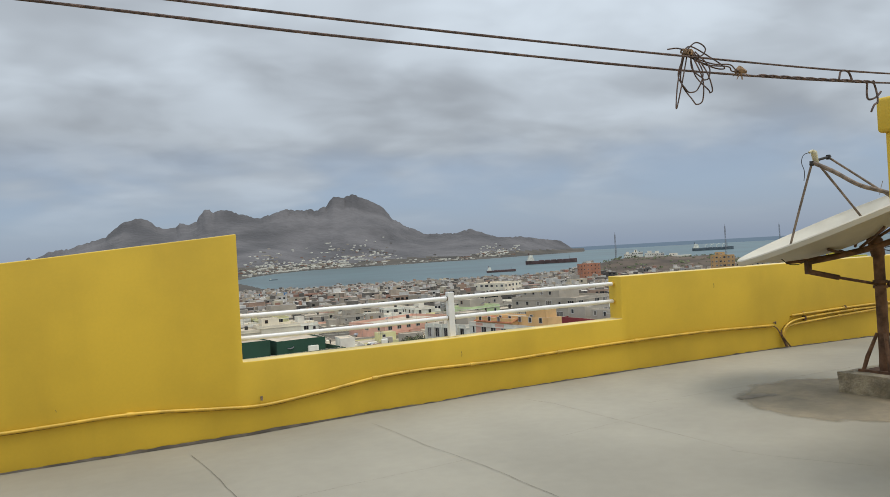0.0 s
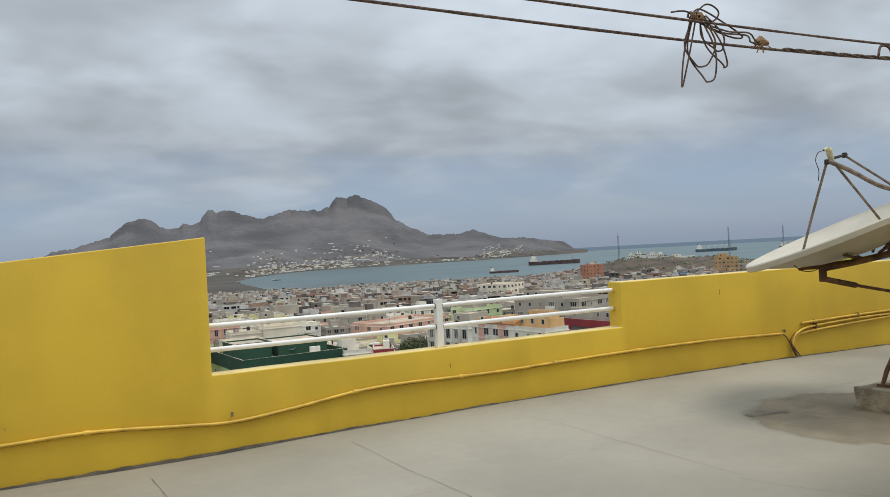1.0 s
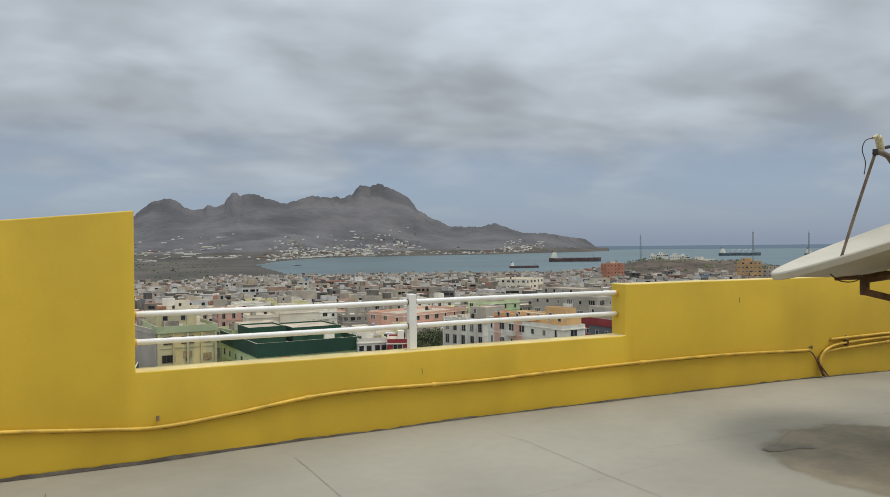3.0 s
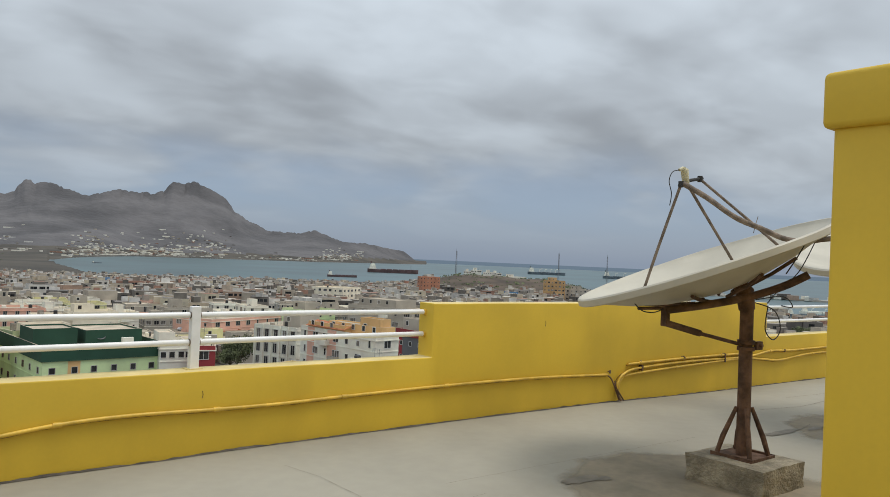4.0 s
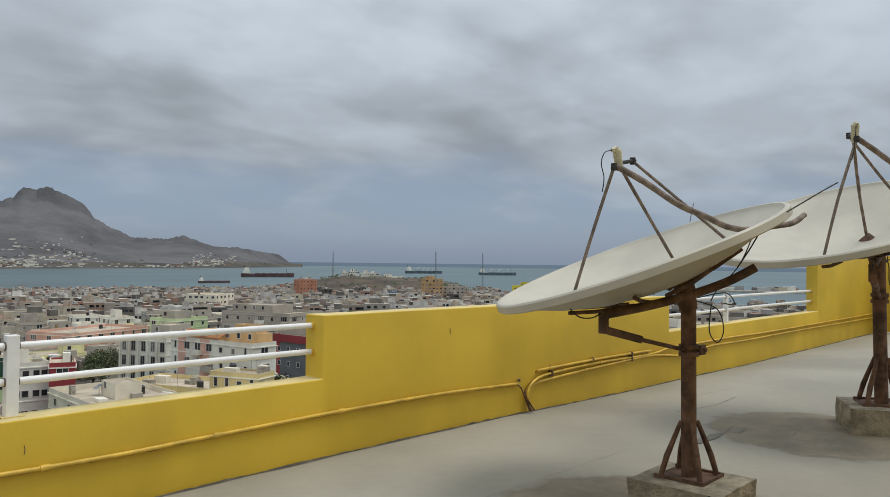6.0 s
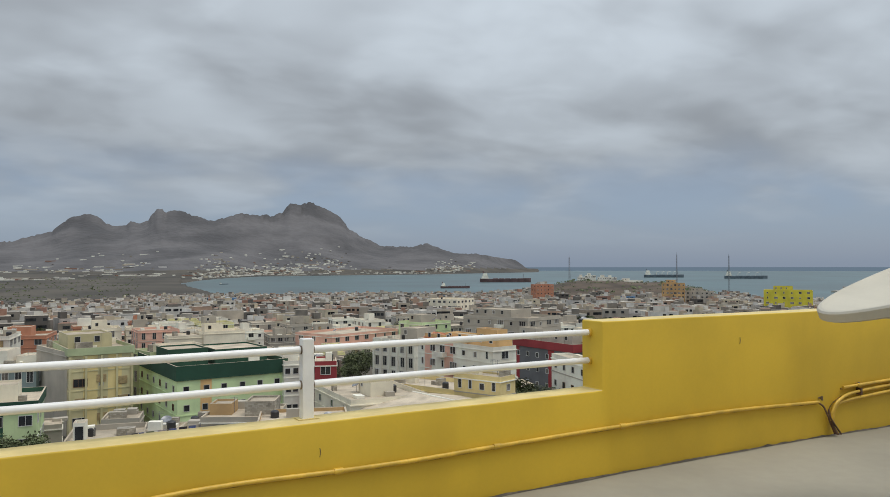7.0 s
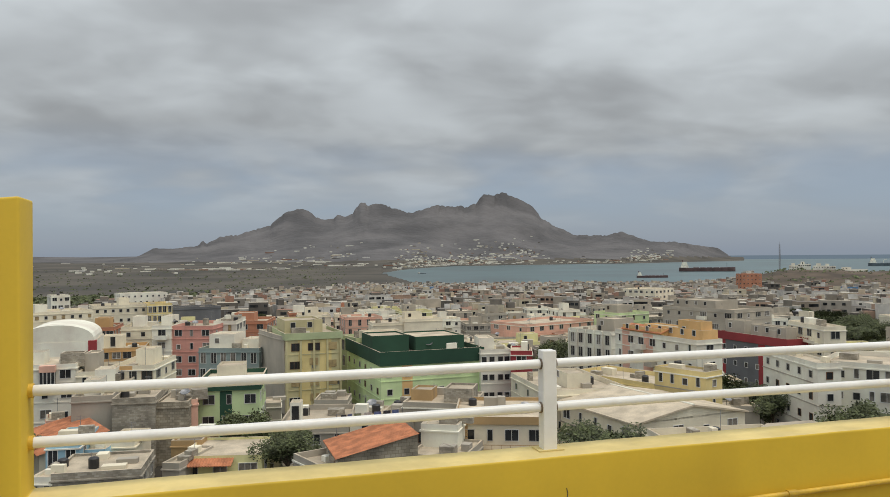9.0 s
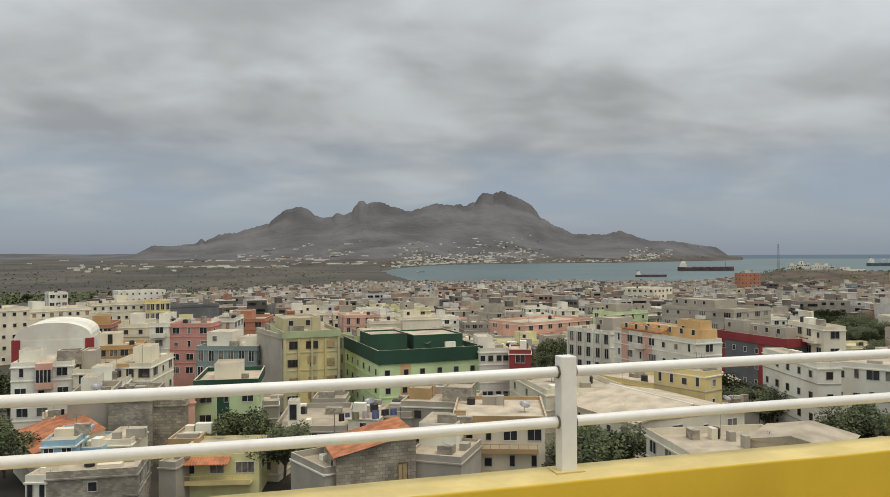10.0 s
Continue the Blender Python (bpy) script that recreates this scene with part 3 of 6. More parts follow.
def railing(xa, xb, post_x, label):
    root = tagged(new("railing"), label, "railing", "terrace railings")
    root.location = (post_x, 0.145, SILL)
    mat = Matrix.Translation((-post_x, -0.145, -SILL))
    bm = bmesh.new()
    box(bm, -0.036, -0.034, 0, 0.036, 0.034, 0.49, 0, 0.006)
    part("post", mesh_of("post", bm, "rail"), root, "white square steel post")
    bm = bmesh.new()
    box(bm, -0.066, -0.05, -0.003, 0.066, 0.05, 0.006, 0, 0.002)
    part("base_plate", mesh_of("base_plate", bm, "yellow_pale"), root, "yellow stained base plate")
    for z in (1.062, 0.848):
        for a, b in ((xa - 0.02, post_x - 0.03), (post_x + 0.03, xb + 0.02)):
            line = [(a + (b - a) * k / 6, 0.145 + 0.003 * math.sin(k * 1.3), z + (0.004 if a > post_x else -0.004) * math.sin(math.pi * k / 6)) for k in range(7)]
            me = tube_mesh("rail", line, 0.0235, "rail", 14)
            part("rail", me, root, at=mat)
        for s in (-1, 1):
            ring = tube_mesh("weld", [(post_x + s * 0.033, 0.145, z), (post_x + s * 0.043, 0.145, z)], 0.0275, "strut", 14)
            part("weld_collar", ring, root, "rust stained weld", at=mat)
    for x in (xa + 0.006, xb - 0.006):
        for z in (1.062, 0.848):
            part("wall_flange", tube_mesh("wall_flange", [(x - 0.012, 0.145, z), (x + 0.012, 0.145, z)], 0.03, "yellow_pipe", 14), root, "yellow painted flange", at=mat)
    return root


railing(X0, X1, 0.0, "white painted two-bar steel railing on the low parapet")
railing(X2, X3, 10.9, "white two-bar steel railing on the farther parapet")


# painted conduits along the foot of the wall
def conduit(pts, joints, label, r=0.0145):
    root = tagged(new("conduit_pipe"), label, "pipe", "wall conduits")
    root.location = pts[0]
    off = Matrix.Translation(-Vector(pts[0]))
    part("pipe_run", tube_mesh("pipe_run", curve_points(pts, 10), r, "yellow_pipe", 10, 0.03), root, at=off)
    line = curve_points(pts, 10)
    # dark tube for the dirt and the pipe's shadow, painted as one line
    part("grime_line", tube_mesh("grime_line", [(p.x, -0.003, p.z - r * 1.15) for p in line if p.z > 0.2], 0.0055, "grime", 6, 0.5), root, "dirt and painted shadow under the pipe", off)
    for x, y, z in joints:
        bm = bmesh.new()
        tube(bm, [(x - 0.028, y, z), (x + 0.028, y, z)], r * 1.38, 10)
        box(bm, x - 0.012, y, z - 0.012, x + 0.012, 0.001, z + 0.012)
        part("coupling", smooth(mesh_of("coupling", bm, "yellow_pipe")), root, at=off)
    return root


conduit([(-9, -0.025, 0.30), (-6.5, -0.025, 0.29), (-4.3, -0.025, 0.287), (-3.32, -0.025, 0.300), (-2.6, -0.025, 0.245), (-2.16, -0.025, 0.216), (-1.6, -0.025, 0.262), (-1.0, -0.025, 0.332), (-0.49, -0.025, 0.350),
         (0.14, -0.025, 0.337), (0.7, -0.025, 0.334), (1.3, -0.025, 0.345), (2.45, -0.025, 0.358), (3.65, -0.025, 0.352), (4.6, -0.025, 0.322), (4.88, -0.025, 0.312)],
        [(-3.32, -0.025, 0.300), (-1.0, -0.025, 0.332), (0.14, -0.025, 0.337), (1.3, -0.025, 0.345), (2.45, -0.025, 0.358)], "yellow painted wavy conduit along the wall foot")
conduit([(5.09, -0.03, 0.10), (5.09, -0.03, 0.18), (5.14, -0.03, 0.25), (5.3, -0.03, 0.29), (6.25, -0.03, 0.325), (7.8, -0.03, 0.357), (8.4, -0.03, 0.32), (8.9, -0.03, 0.285), (9.9, -0.03, 0.34), (11.4, -0.03, 0.325), (14, -0.03, 0.33), (19.9, -0.03, 0.3)],
        [(6.25, -0.03, 0.325), (9.9, -0.03, 0.34)], "yellow painted lower conduit bending up from the floor")
conduit([(5.045, -0.045, 0.13), (5.05, -0.05, 0.21), (5.16, -0.05, 0.31), (5.5, -0.03, 0.36), (6.6, -0.03, 0.385), (7.9, -0.03, 0.375), (8.6, -0.03, 0.43), (9.3, -0.03, 0.415), (10.6, -0.03, 0.42), (13, -0.03, 0.40), (19.9, -0.03, 0.4)],
        [(6.6, -0.03, 0.385), (8.6, -0.03, 0.43)], "yellow painted middle conduit bending up from the floor")
conduit([(5.25, -0.03, 0.416), (6.3, -0.03, 0.43), (7.3, -0.03, 0.43), (7.9, -0.03, 0.425)], [(5.5, -0.03, 0.42), (6.4, -0.03, 0.43), (7.3, -0.03, 0.43)], "short yellow painted upper conduit")
# bare cables that leave the conduits' ends and run into the floor
for pts, rad in (([(4.86, -0.025, 0.312), (4.94, -0.028, 0.27), (5.0, -0.03, 0.19), (5.05, -0.03, 0.10), (5.09, -0.045, 0.003)], 0.0085), ([(5.09, -0.03, 0.12), (5.085, -0.035, 0.06), (5.10, -0.06, 0.003)], 0.012), ([(5.045, -0.045, 0.15), (5.055, -0.05, 0.08), (5.08, -0.085, 0.003)], 0.012), ([(5.02, -0.03, 0.23), (5.035, -0.05, 0.14), (5.12, -0.09, 0.003)], 0.008)):
    tagged(new("cable", tube_mesh("cable", curve_points(pts, 8), rad, "rust", 8, 0.05)), "dark brown cable running from conduit to floor", "cable", "floor cables")
for x, z0, z1 in ((5.52, 0.325, 0.39), (7.36, 0.33, 0.45), (9.0, 0.40, 0.44), (6.4, 0.42, 0.45)):
    tagged(new("pipe_clip", box_mesh("pipe_clip", (x - 0.014, -0.05, z0, x + 0.014, 0.001, z1), "rust", 0.004)), "rusty iron clip holding the conduits", "clip", "pipe clips")
for x, z in ((-2.16, 0.285), (4.92, 0.345), (5.5, 0.43), (6.4, 0.445), (7.35, 0.44)):
    bm = bmesh.new()
    tube(bm, [(x, 0.002, z), (x, -0.03, z)], 0.008, 8)
    tube(bm, [(x, -0.03, z - 0.02), (x, -0.03, z + 0.018)], 0.011, 8)
    tagged(new("pipe_hook", smooth(mesh_of("pipe_hook", bm, "strut"))), "rusty iron pipe hook in the yellow wall", "hook", "pipe hooks")
for pts in ([(0.03, 0.485), (0.036, 0.46), (0.03, 0.43)], [(3.83, 0.96), (3.835, 0.93), (3.828, 0.90)], [(-3.9, 0.42), (-3.895, 0.40)]):
    bm = bmesh.new()
    tube(bm, [(x, -0.001, z) for x, z in pts], 0.0022, 5)
    tagged(new("wall_crack", mesh_of("wall_crack", bm, "crack")), "short dark crack in the yellow plaster", "crack", "wall cracks")

# ---- stair hut with rounded coping ----
hut = tagged(new("stair_hut"), "yellow plastered stair hut with a thick rounded coping", "hut")
hut.location = (0.672, -4.435, 0)
hof = Matrix.Translation((-0.672, 4.435, 0))
part("wall", slab_mesh("wall", (0.660, -9.5, -0.04, 4.6, -4.435, 2.16), "yellow", 0.02, 12, 0.006), hut, at=hof)
bm = bmesh.new()
box(bm, 0.630, -9.54, 2.152, 4.64, -4.402, 2.366)
bmesh.ops.bevel(bm, geom=bm.edges[:], offset=0.024, segments=4, profile=0.5, affect="EDGES")
for vt in bm.verts:
    if vt.co.z > 2.25:
        vt.co.z += 0.024 * min(2.0, -4.4 - vt.co.y)
part("coping", smooth(mesh_of("coping", bm, "yellow"), 60), hut, at=hof)
# rusted steel channel let into the coping
bm = bmesh.new()
y0, y1, z0, z1 = -5.75, -4.87, 2.248, 2.312
box(bm, 0.612, y0, z1 - 0.012, 0.70, y1, z1, 0, 0.002)
box(bm, 0.612, y0, z0, 0.70, y1, z0 + 0.012, 0, 0.002)
box(bm, 0.622, y0, z0 + 0.01, 0.634, y1 - 0.015, z1 - 0.01)
part("steel_channel", mesh_of("steel_channel", bm, "rust"), hut, "rusted steel channel", at=hof)
bm = bmesh.new()
for k in range(9):
    a = Vector((0.608, -4.905 + 0.006 * math.sin(k * 2.1), 2.275))
    tube(bm, curve_points([a, a + Vector((-0.012, 0.014 * math.sin(k * 1.7), 0.014 * math.cos(k * 1.7))), a + Vector((-0.004, 0.024 * math.sin(k * 2.9), -0.02 * math.cos(k * 1.3)))], 4), 0.003, 5)
part("rope_stub", mesh_of("rope_stub", bm, "rope_pale"), hut, "frayed knot of old rope", at=hof)


# ---- satellite dishes ----
def satellite_dish():
    """Built round the foot of its pole at the origin."""
    P = Vector((3.21, -2.685, 0))
    C = Vector((3.10, -2.34, 1.672)) - P
    n = Vector((-0.256, 0.251, 0.936)).normalized()
    u = n.cross(Vector((0, 1, 0))).normalized()
    v = n.cross(u)
    R, D = 1.01, 0.27
    root = tagged(new("satellite_dish"), "cream satellite dish on a rusty pole and concrete block", "satellite dish", "satellite dishes")
    bm = bmesh.new()
    # plinth block with chipped faces
    box(bm, -0.32, -0.345, -0.01, 0.27, 0.28, 0.19)
    bmesh.ops.subdivide_edges(bm, edges=bm.edges[:], cuts=7, use_grid_fill=True)
    for vt in bm.verts:
        k = noise.noise_vector(vt.co * 9) * 0.014 + noise.noise_vector(vt.co * 25) * 0.007
        if vt.co.z > 0.17:
            k.z *= 0.25
        vt.co += k
    part("concrete_block", smooth(mesh_of("concrete_block", bm, "block_conc"), 35), root, "rough stained concrete block")
    bm = bmesh.new()
    box(bm, -0.17, -0.17, 0.185, 0.17, 0.17, 0.198, 0, 0.003)
    for s in ((-0.166, -0.17, 0.198, -0.156, 0.17, 0.214), (0.156, -0.17, 0.198, 0.166, 0.17, 0.214), (-0.155, -0.17, 0.198, 0.155, -0.16, 0.212)):
        box(bm, *s)
    part("base_plate", mesh_of("base_plate", bm, "rust"), root, "rusted steel base plate")
    for sx in (-1, 1):
        for sy in (-1, 1):
            part("bolt", tube_mesh("bolt", [(sx * 0.13, sy * 0.13, 0.195), (sx * 0.13, sy * 0.13, 0.232)], 0.011, "rust", 6), root)
    top = Vector((0.02, 0.02, 1.36))
    part("pole", tube_mesh("pole", [(0, 0, 0.195), (0.01, 0.01, 0.75), top], 0.050, "rust", 20), root, "rust brown steel pole")
    for a in (45, 135, 225, 315):
        c, s = math.cos(radians(a)), math.sin(radians(a))
        part("gusset", tube_mesh("gusset", [(c * 0.19, s * 0.19, 0.20), (c * 0.15, s * 0.15, 0.33), (c * 0.055, s * 0.055, 0.56)], [0.018, 0.021, 0.015], "rust", 8), root)
    for z in (0.99, 1.04):
        part("collar", tube_mesh("collar", [(0.012, 0.012, z), (0.012, 0.012, z + 0.028)], 0.066, "rust", 20), root)
    bm = bmesh.new()
    box(bm, 0.06, -0.05, 0.995, 0.15, -0.02, 1.06, 0, 0.004)
    tube(bm, [(0.11, -0.07, 1.03), (0.11, 0.0, 1.03)], 0.014, 8)
    part("clamp", mesh_of("clamp", bm, "rust"), root)
    # head, cross beam and adjusting arm
    part("head", tube_mesh("head", [(0.02, 0.02, 1.30), (0.03, 0.05, 1.44), (0.05, 0.12, 1.52)], [0.06, 0.07, 0.05], "rust", 14), root)
    bm = bmesh.new()
    tube(bm, curve_points([(-0.74, 0.24, 1.285), (-0.35, 0.12, 1.335), (0.0, 0.0, 1.40), (0.12, -0.2, 1.49), (0.2, -0.36, 1.59)], 5), [0.030] * 21, 10)
    part("cross_beam", smooth(mesh_of("cross_beam", bm, "rust")), root)
    bm = bmesh.new()
    box(bm, -0.745, 0.21, 1.17, -0.695, 0.26, 1.30, 0, 0.008)
    tube(bm, [(-0.72, 0.235, 1.195), (-0.42, 0.14, 1.12)], 0.026, 10)
    tube(bm, [(-0.43, 0.145, 1.122), (-0.04, 0.02, 1.035)], 0.014, 8)
    part("adjusting_arm", smooth(mesh_of("adjusting_arm", bm, "rust")), root, "rusted threaded adjusting arm")
    for k in range(8):
        a = 2 * math.pi * (k + 0.5) / 8
        r1 = 0.66
        e = C + u * math.cos(a) * r1 + v * math.sin(a) * r1 + n * (-D * (1 - (r1 / R) ** 2) - 0.032)
        m = C + n * (-D - 0.05) + u * math.cos(a) * 0.16 + v * math.sin(a) * 0.16
        part("back_rib", tube_mesh("back_rib", [m, m.lerp(e, 0.6) - n * 0.012, e], 0.014, "rust", 6), root)
    # reflector: shallow paraboloid with a turned rim
    bm = bmesh.new()
    seg = 72
    prof = [(r, -D * (1 - (r / R) ** 2)) for r in (0.0, 0.2, 0.4, 0.58, 0.72, 0.84, 0.92, R - 0.045)] + [(R - 0.032, -0.012), (R - 0.018, 0.004), (R, 0.004), (R + 0.012, -0.006), (R + 0.015, -0.05), (R + 0.002, -0.058), (R - 0.02, -0.05)]
    prof += [(r, -D * (1 - (r / R) ** 2) - 0.012) for r in (R - 0.07, 0.84, 0.66, 0.42, 0.2)] + [(0.0, -D - 0.012)]
    rings = []
    for r, h in prof:
        if r == 0.0:
            rings.append([bm.verts.new(C + n * h)])
        else:
            rings.append([bm.verts.new(C + n * (h + 0.004 * noise.noise((math.cos(a) * 2, math.sin(a) * 2, r))) + (u * math.cos(a) + v * math.sin(a)) * r) for a in (2 * math.pi * j / seg for j in range(seg))])
    for a, b in zip(rings, rings[1:]):
        for j in range(seg):
            k = (j + 1) % seg
            if len(a) == 1:
                bm.faces.new((a[0], b[j], b[k]))
            elif len(b) == 1:
                bm.faces.new((a[j], b[0], a[k]))
            else:
                bm.faces.new((a[j], b[j], b[k], a[k]))
    bmesh.ops.recalc_face_normals(bm, faces=bm.faces[:])
    part("reflector", smooth(mesh_of("reflector", bm, "dish"), 35), root, "cream painted metal reflector")
    # feed and its struts
    L = Vector((2.755, -2.389, 2.285)) - P
    feet = [Vector((2.60, -2.165, 1.40)) - P, Vector((3.235, -2.57, 1.61)) - P, Vector((3.36, -2.93, 1.72)) - P, Vector((3.75, -2.15, 1.72)) - P]
    tops = [Vector(q) - P for q in ((2.706, -2.39, 2.228), (2.80, -2.39, 2.228), (2.83, -2.39, 2.24), (2.955, -2.39, 2.292))]
    def onto(t0, f0):
        # carry the strut on until it meets the reflector
        d = (f0 - t0).normalized()
        for k in range(400):
            q = t0 + d * (0.5 + 0.005 * k)
            o = q - C
            hgt = o.dot(n)
            rr = (o - n * hgt).length
            if hgt <= -D * (1 - (rr / R) ** 2):
                return q
        return f0

    feet = [onto(tops[0], feet[0]), onto(tops[1], feet[1]), onto(tops[3], feet[2])]
    for t0, f0 in zip(tops[:1] + tops[1:2] + tops[3:], feet):
        mid = t0.lerp(f0, 0.5) + Vector((0.01, 0.01, 0.006))
        part("strut", tube_mesh("strut", curve_points([t0, mid, f0], 5), 0.0112, "strut", 8, 0.06), root, "brown taped feed strut")
    bm = bmesh.new()
    tube(bm, [tops[0] + Vector((-0.02, 0, -0.01)), tops[0].lerp(tops[3], 0.45) + Vector((0, 0, 0.012)), tops[3] + Vector((0.03, 0, 0.008))], 0.013, 8)
    for q in (tops[0], tops[3]):
        tube(bm, [q + Vector((0, 0, -0.022)), q + Vector((0, 0, 0.024))], 0.02, 8)
    part("feed_bracket", smooth(mesh_of("feed_bracket", bm, "black")), root)
    bm = bmesh.new()
    d = Vector((0.45, -0.02, -1)).normalized()
    tube(bm, [L + Vector((-0.022, 0, 0.060)), L + Vector((-0.008, 0, 0.055)), L + d * 0.02, L + d * 0.075], [0.022, 0.030, 0.027, 0.021], 12)
    tube(bm, [L + Vector((-0.03, 0, 0.07)), L + Vector((-0.075, 0, 0.05))], 0.012, 8)
    part("feed_horn", smooth(mesh_of("feed_horn", bm, "lnb")), root, "cream plastic feed horn")
    wire = curve_points([L + Vector((-0.07, 0, 0.05)), L + Vector((-0.13, 0.02, 0.03)), L + Vector((-0.155, 0.03, -0.04)), L + Vector((-0.12, 0.03, -0.13)), L + Vector((-0.115, 0.045, -0.22))], 7)
    part("feed_wire", tube_mesh("feed_wire", wire, 0.0034, "black", 6), root, "thin black wire loop")
    hose = curve_points([Vector(q) - P for q in ((2.72, -2.40, 2.235), (2.79, -2.56, 2.13), (2.87, -2.75, 1.985), (3.08, -2.85, 1.91), (3.25, -2.92, 1.852), (3.40, -3.0, 1.838), (3.62, -3.06, 1.865), (3.89, -3.12, 1.90), (4.15, -3.12, 1.97))], 8)
    part("support_bar", tube_mesh("support_bar", hose, 0.020, "strut", 10, 0.05), root, "bent brown taped support bar")
    # loose cables under the reflector
    b = Vector((0.05, -0.02, 1.36))
    for pts in ([b + Vector((0.55, -0.2, 0.52)), b + Vector((0.40, -0.14, 0.25)), b + Vector((0.22, -0.06, 0.08)), b + Vector((0.05, -0.08, 0.0))],
                [b, b + Vector((0.16, -0.08, -0.06)), b + Vector((0.22, -0.1, -0.2)), b + Vector((0.12, -0.1, -0.28)), b + Vector((0.03, -0.08, -0.2)), b + Vector((0.06, -0.08, -0.02))],
                [b + Vector((0.02, 0, 0.02)), b + Vector((0.25, -0.1, 0.05)), b + Vector((0.36, -0.12, -0.03)), b + Vector((0.22, -0.1, -0.02))],
                [Vector((-0.73, 0.24, 1.30)), Vector((-0.82, 0.26, 1.27)), Vector((-0.93, 0.28, 1.28)), Vector((-1.0, 0.30, 1.33))]):
        part("cable", tube_mesh("cable", curve_points(pts, 7), 0.0042, "black", 6), root, "loose black cable")
    lead = [Vector(q) - P for q in ((3.52, -3.51, 2.13), (3.40, -3.47, 2.08), (3.13, -3.33, 1.93), (2.95, -3.27, 1.85), (2.96, -3.17, 1.70), (2.98, -3.09, 1.59))]
    part("cable", tube_mesh("cable", curve_points(lead, 6), 0.0045, "black", 6), root, "thin dark cable over the rim")
    part("whip", tube_mesh("whip", [L + Vector((0.68, -0.19, -0.385)), L + Vector((0.70, -0.19, -0.33)), L + Vector((0.74, -0.19, -0.25))], 0.003, "strut", 5), root, "thin wire whip")
    root.matrix_basis = Matrix.Translation(P)
    return root


dish = satellite_dish()
copy_thing(dish, pose(6.88, -3.03, 0, 0, 0, 26) @ Matrix.Scale(1.25, 4))


# ---- clothes ropes ----
def rope(pts, r, label, mat="rope", twist=0.0):
    line = curve_points(pts, 24)
    bm = bmesh.new()
    if twist:
        for s in (0, math.pi):
            tube(bm, [p + Vector((0, math.cos(i * twist + s), math.sin(i * twist + s))) * r * 0.75 for i, p in enumerate(line)], r * 0.8, 6)
    else:
        tube(bm, line, r, 8, wobble=0.12)
    return tagged(new("clothes_rope", smooth(mesh_of("clothes_rope", bm, mat))), label, "rope", "clothes ropes")


rope([(-9.0, -5.30, 2.42), (-6.0, -5.30, 2.29), (-3.9, -5.30, 2.228), (-3.1, -5.30, 2.203), (-1.8, -5.30, 2.183), (-0.7, -5.30, 2.197), (0.612, -5.30, 2.262)], 0.0042, "brown twisted clothes rope stretched over the terrace")
rope([(-9.0, -5.44, 2.42), (-6.0, -5.43, 2.29), (-3.5, -5.42, 2.219), (-1.9, -5.41, 2.2), (-0.7, -5.41, 2.207), (0.612, -5.40, 2.27)], 0.0037, "second brown clothes rope beside the first one")
rope([(-1.45, -5.30, 2.186), (-1.1, -5.30, 2.19), (-0.75, -5.30, 2.197)], 0.0048, "rope wound round the clothes rope", "rope", 0.7)
bundle = tagged(new("rope_bundle"), "tangled bundle of spare rope hanging from the clothes rope", "rope")
bundle.matrix_basis = pose(-1.922, -5.40, 2.206, 0, 0, -8) @ Matrix.Scale(0.74, 4)
random.seed(5)
for sx, dx, dz, w in ((-0.01, -0.065, -0.245, 0.010), (0.0, 0.05, -0.225, 0.05), (0.02, 0.125, -0.17, 0.02), (0.01, 0.02, -0.17, 0.06), (0.03, 0.10, -0.11, 0.035)):
    pts = [(sx, 0, 0.03), (sx + dx * 0.4 - w, 0.01, dz * 0.5), (dx - w * 0.5, 0.0, dz * 0.93), (dx, 0.005, dz), (dx + w * 0.6, 0.0, dz * 0.9), (sx + dx * 0.5 + w, -0.01, dz * 0.45), (sx + 0.02, 0, 0.02)]
    part("loop", tube_mesh("loop", curve_points(pts, 8), 0.0033, "rope", 6), bundle)
for pts in ([(0.0, 0, 0.02), (0.05, 0, 0.06), (0.09, 0, 0.055), (0.11, 0, 0.03), (0.08, 0, 0.0), (0.02, 0, 0.01)], [(0.0, 0.01, 0.03), (0.04, 0.01, 0.045), (0.14, 0.01, 0.0), (0.23, 0.02, -0.045), (0.18, 0.02, -0.05), (0.06, 0.01, -0.02)],
            [(-0.10, 0, 0.025), (-0.03, 0, 0.03), (0.05, 0, -0.01), (0.15, 0, -0.035), (0.26, 0.02, -0.03), (0.36, 0.10, -0.03), (0.42, 0.13, -0.035)], [(0.0, 0, 0.0), (0.12, 0, -0.04), (0.25, 0.02, -0.04), (0.34, 0.10, -0.04), (0.42, 0.13, -0.035)]):
    part("loop", tube_mesh("loop", curve_points(pts, 8), 0.0033, "rope", 6), bundle)
for k in range(7):
    a = k * 0.9
    turn = [Vector((-0.02 + 0.008 * k, 0.012 * math.cos(b), 0.012 + 0.017 * math.sin(b))) for b in (a + j * 0.7 for j in range(9))]
    part("wrap", tube_mesh("wrap", turn, 0.004, "rope_pale", 5), bundle, "pale wound knot")
bm = bmesh.new()
c = Vector((0.42, 0.13, -0.035))
for k in range(22):
    v = Vector((random.uniform(-1, 1), random.uniform(-0.5, 0.5), random.uniform(-1, 0.4)))
    tube(bm, [c, c + v * 0.02 + Vector((0, 0, 0.006)), c + v * 0.045], 0.0022, 4)
tube(bm, [c + Vector((-0.035, 0, 0)), c + Vector((-0.01, 0, 0.012)), c + Vector((0.03, 0, 0))], [0.008, 0.02, 0.009], 8)
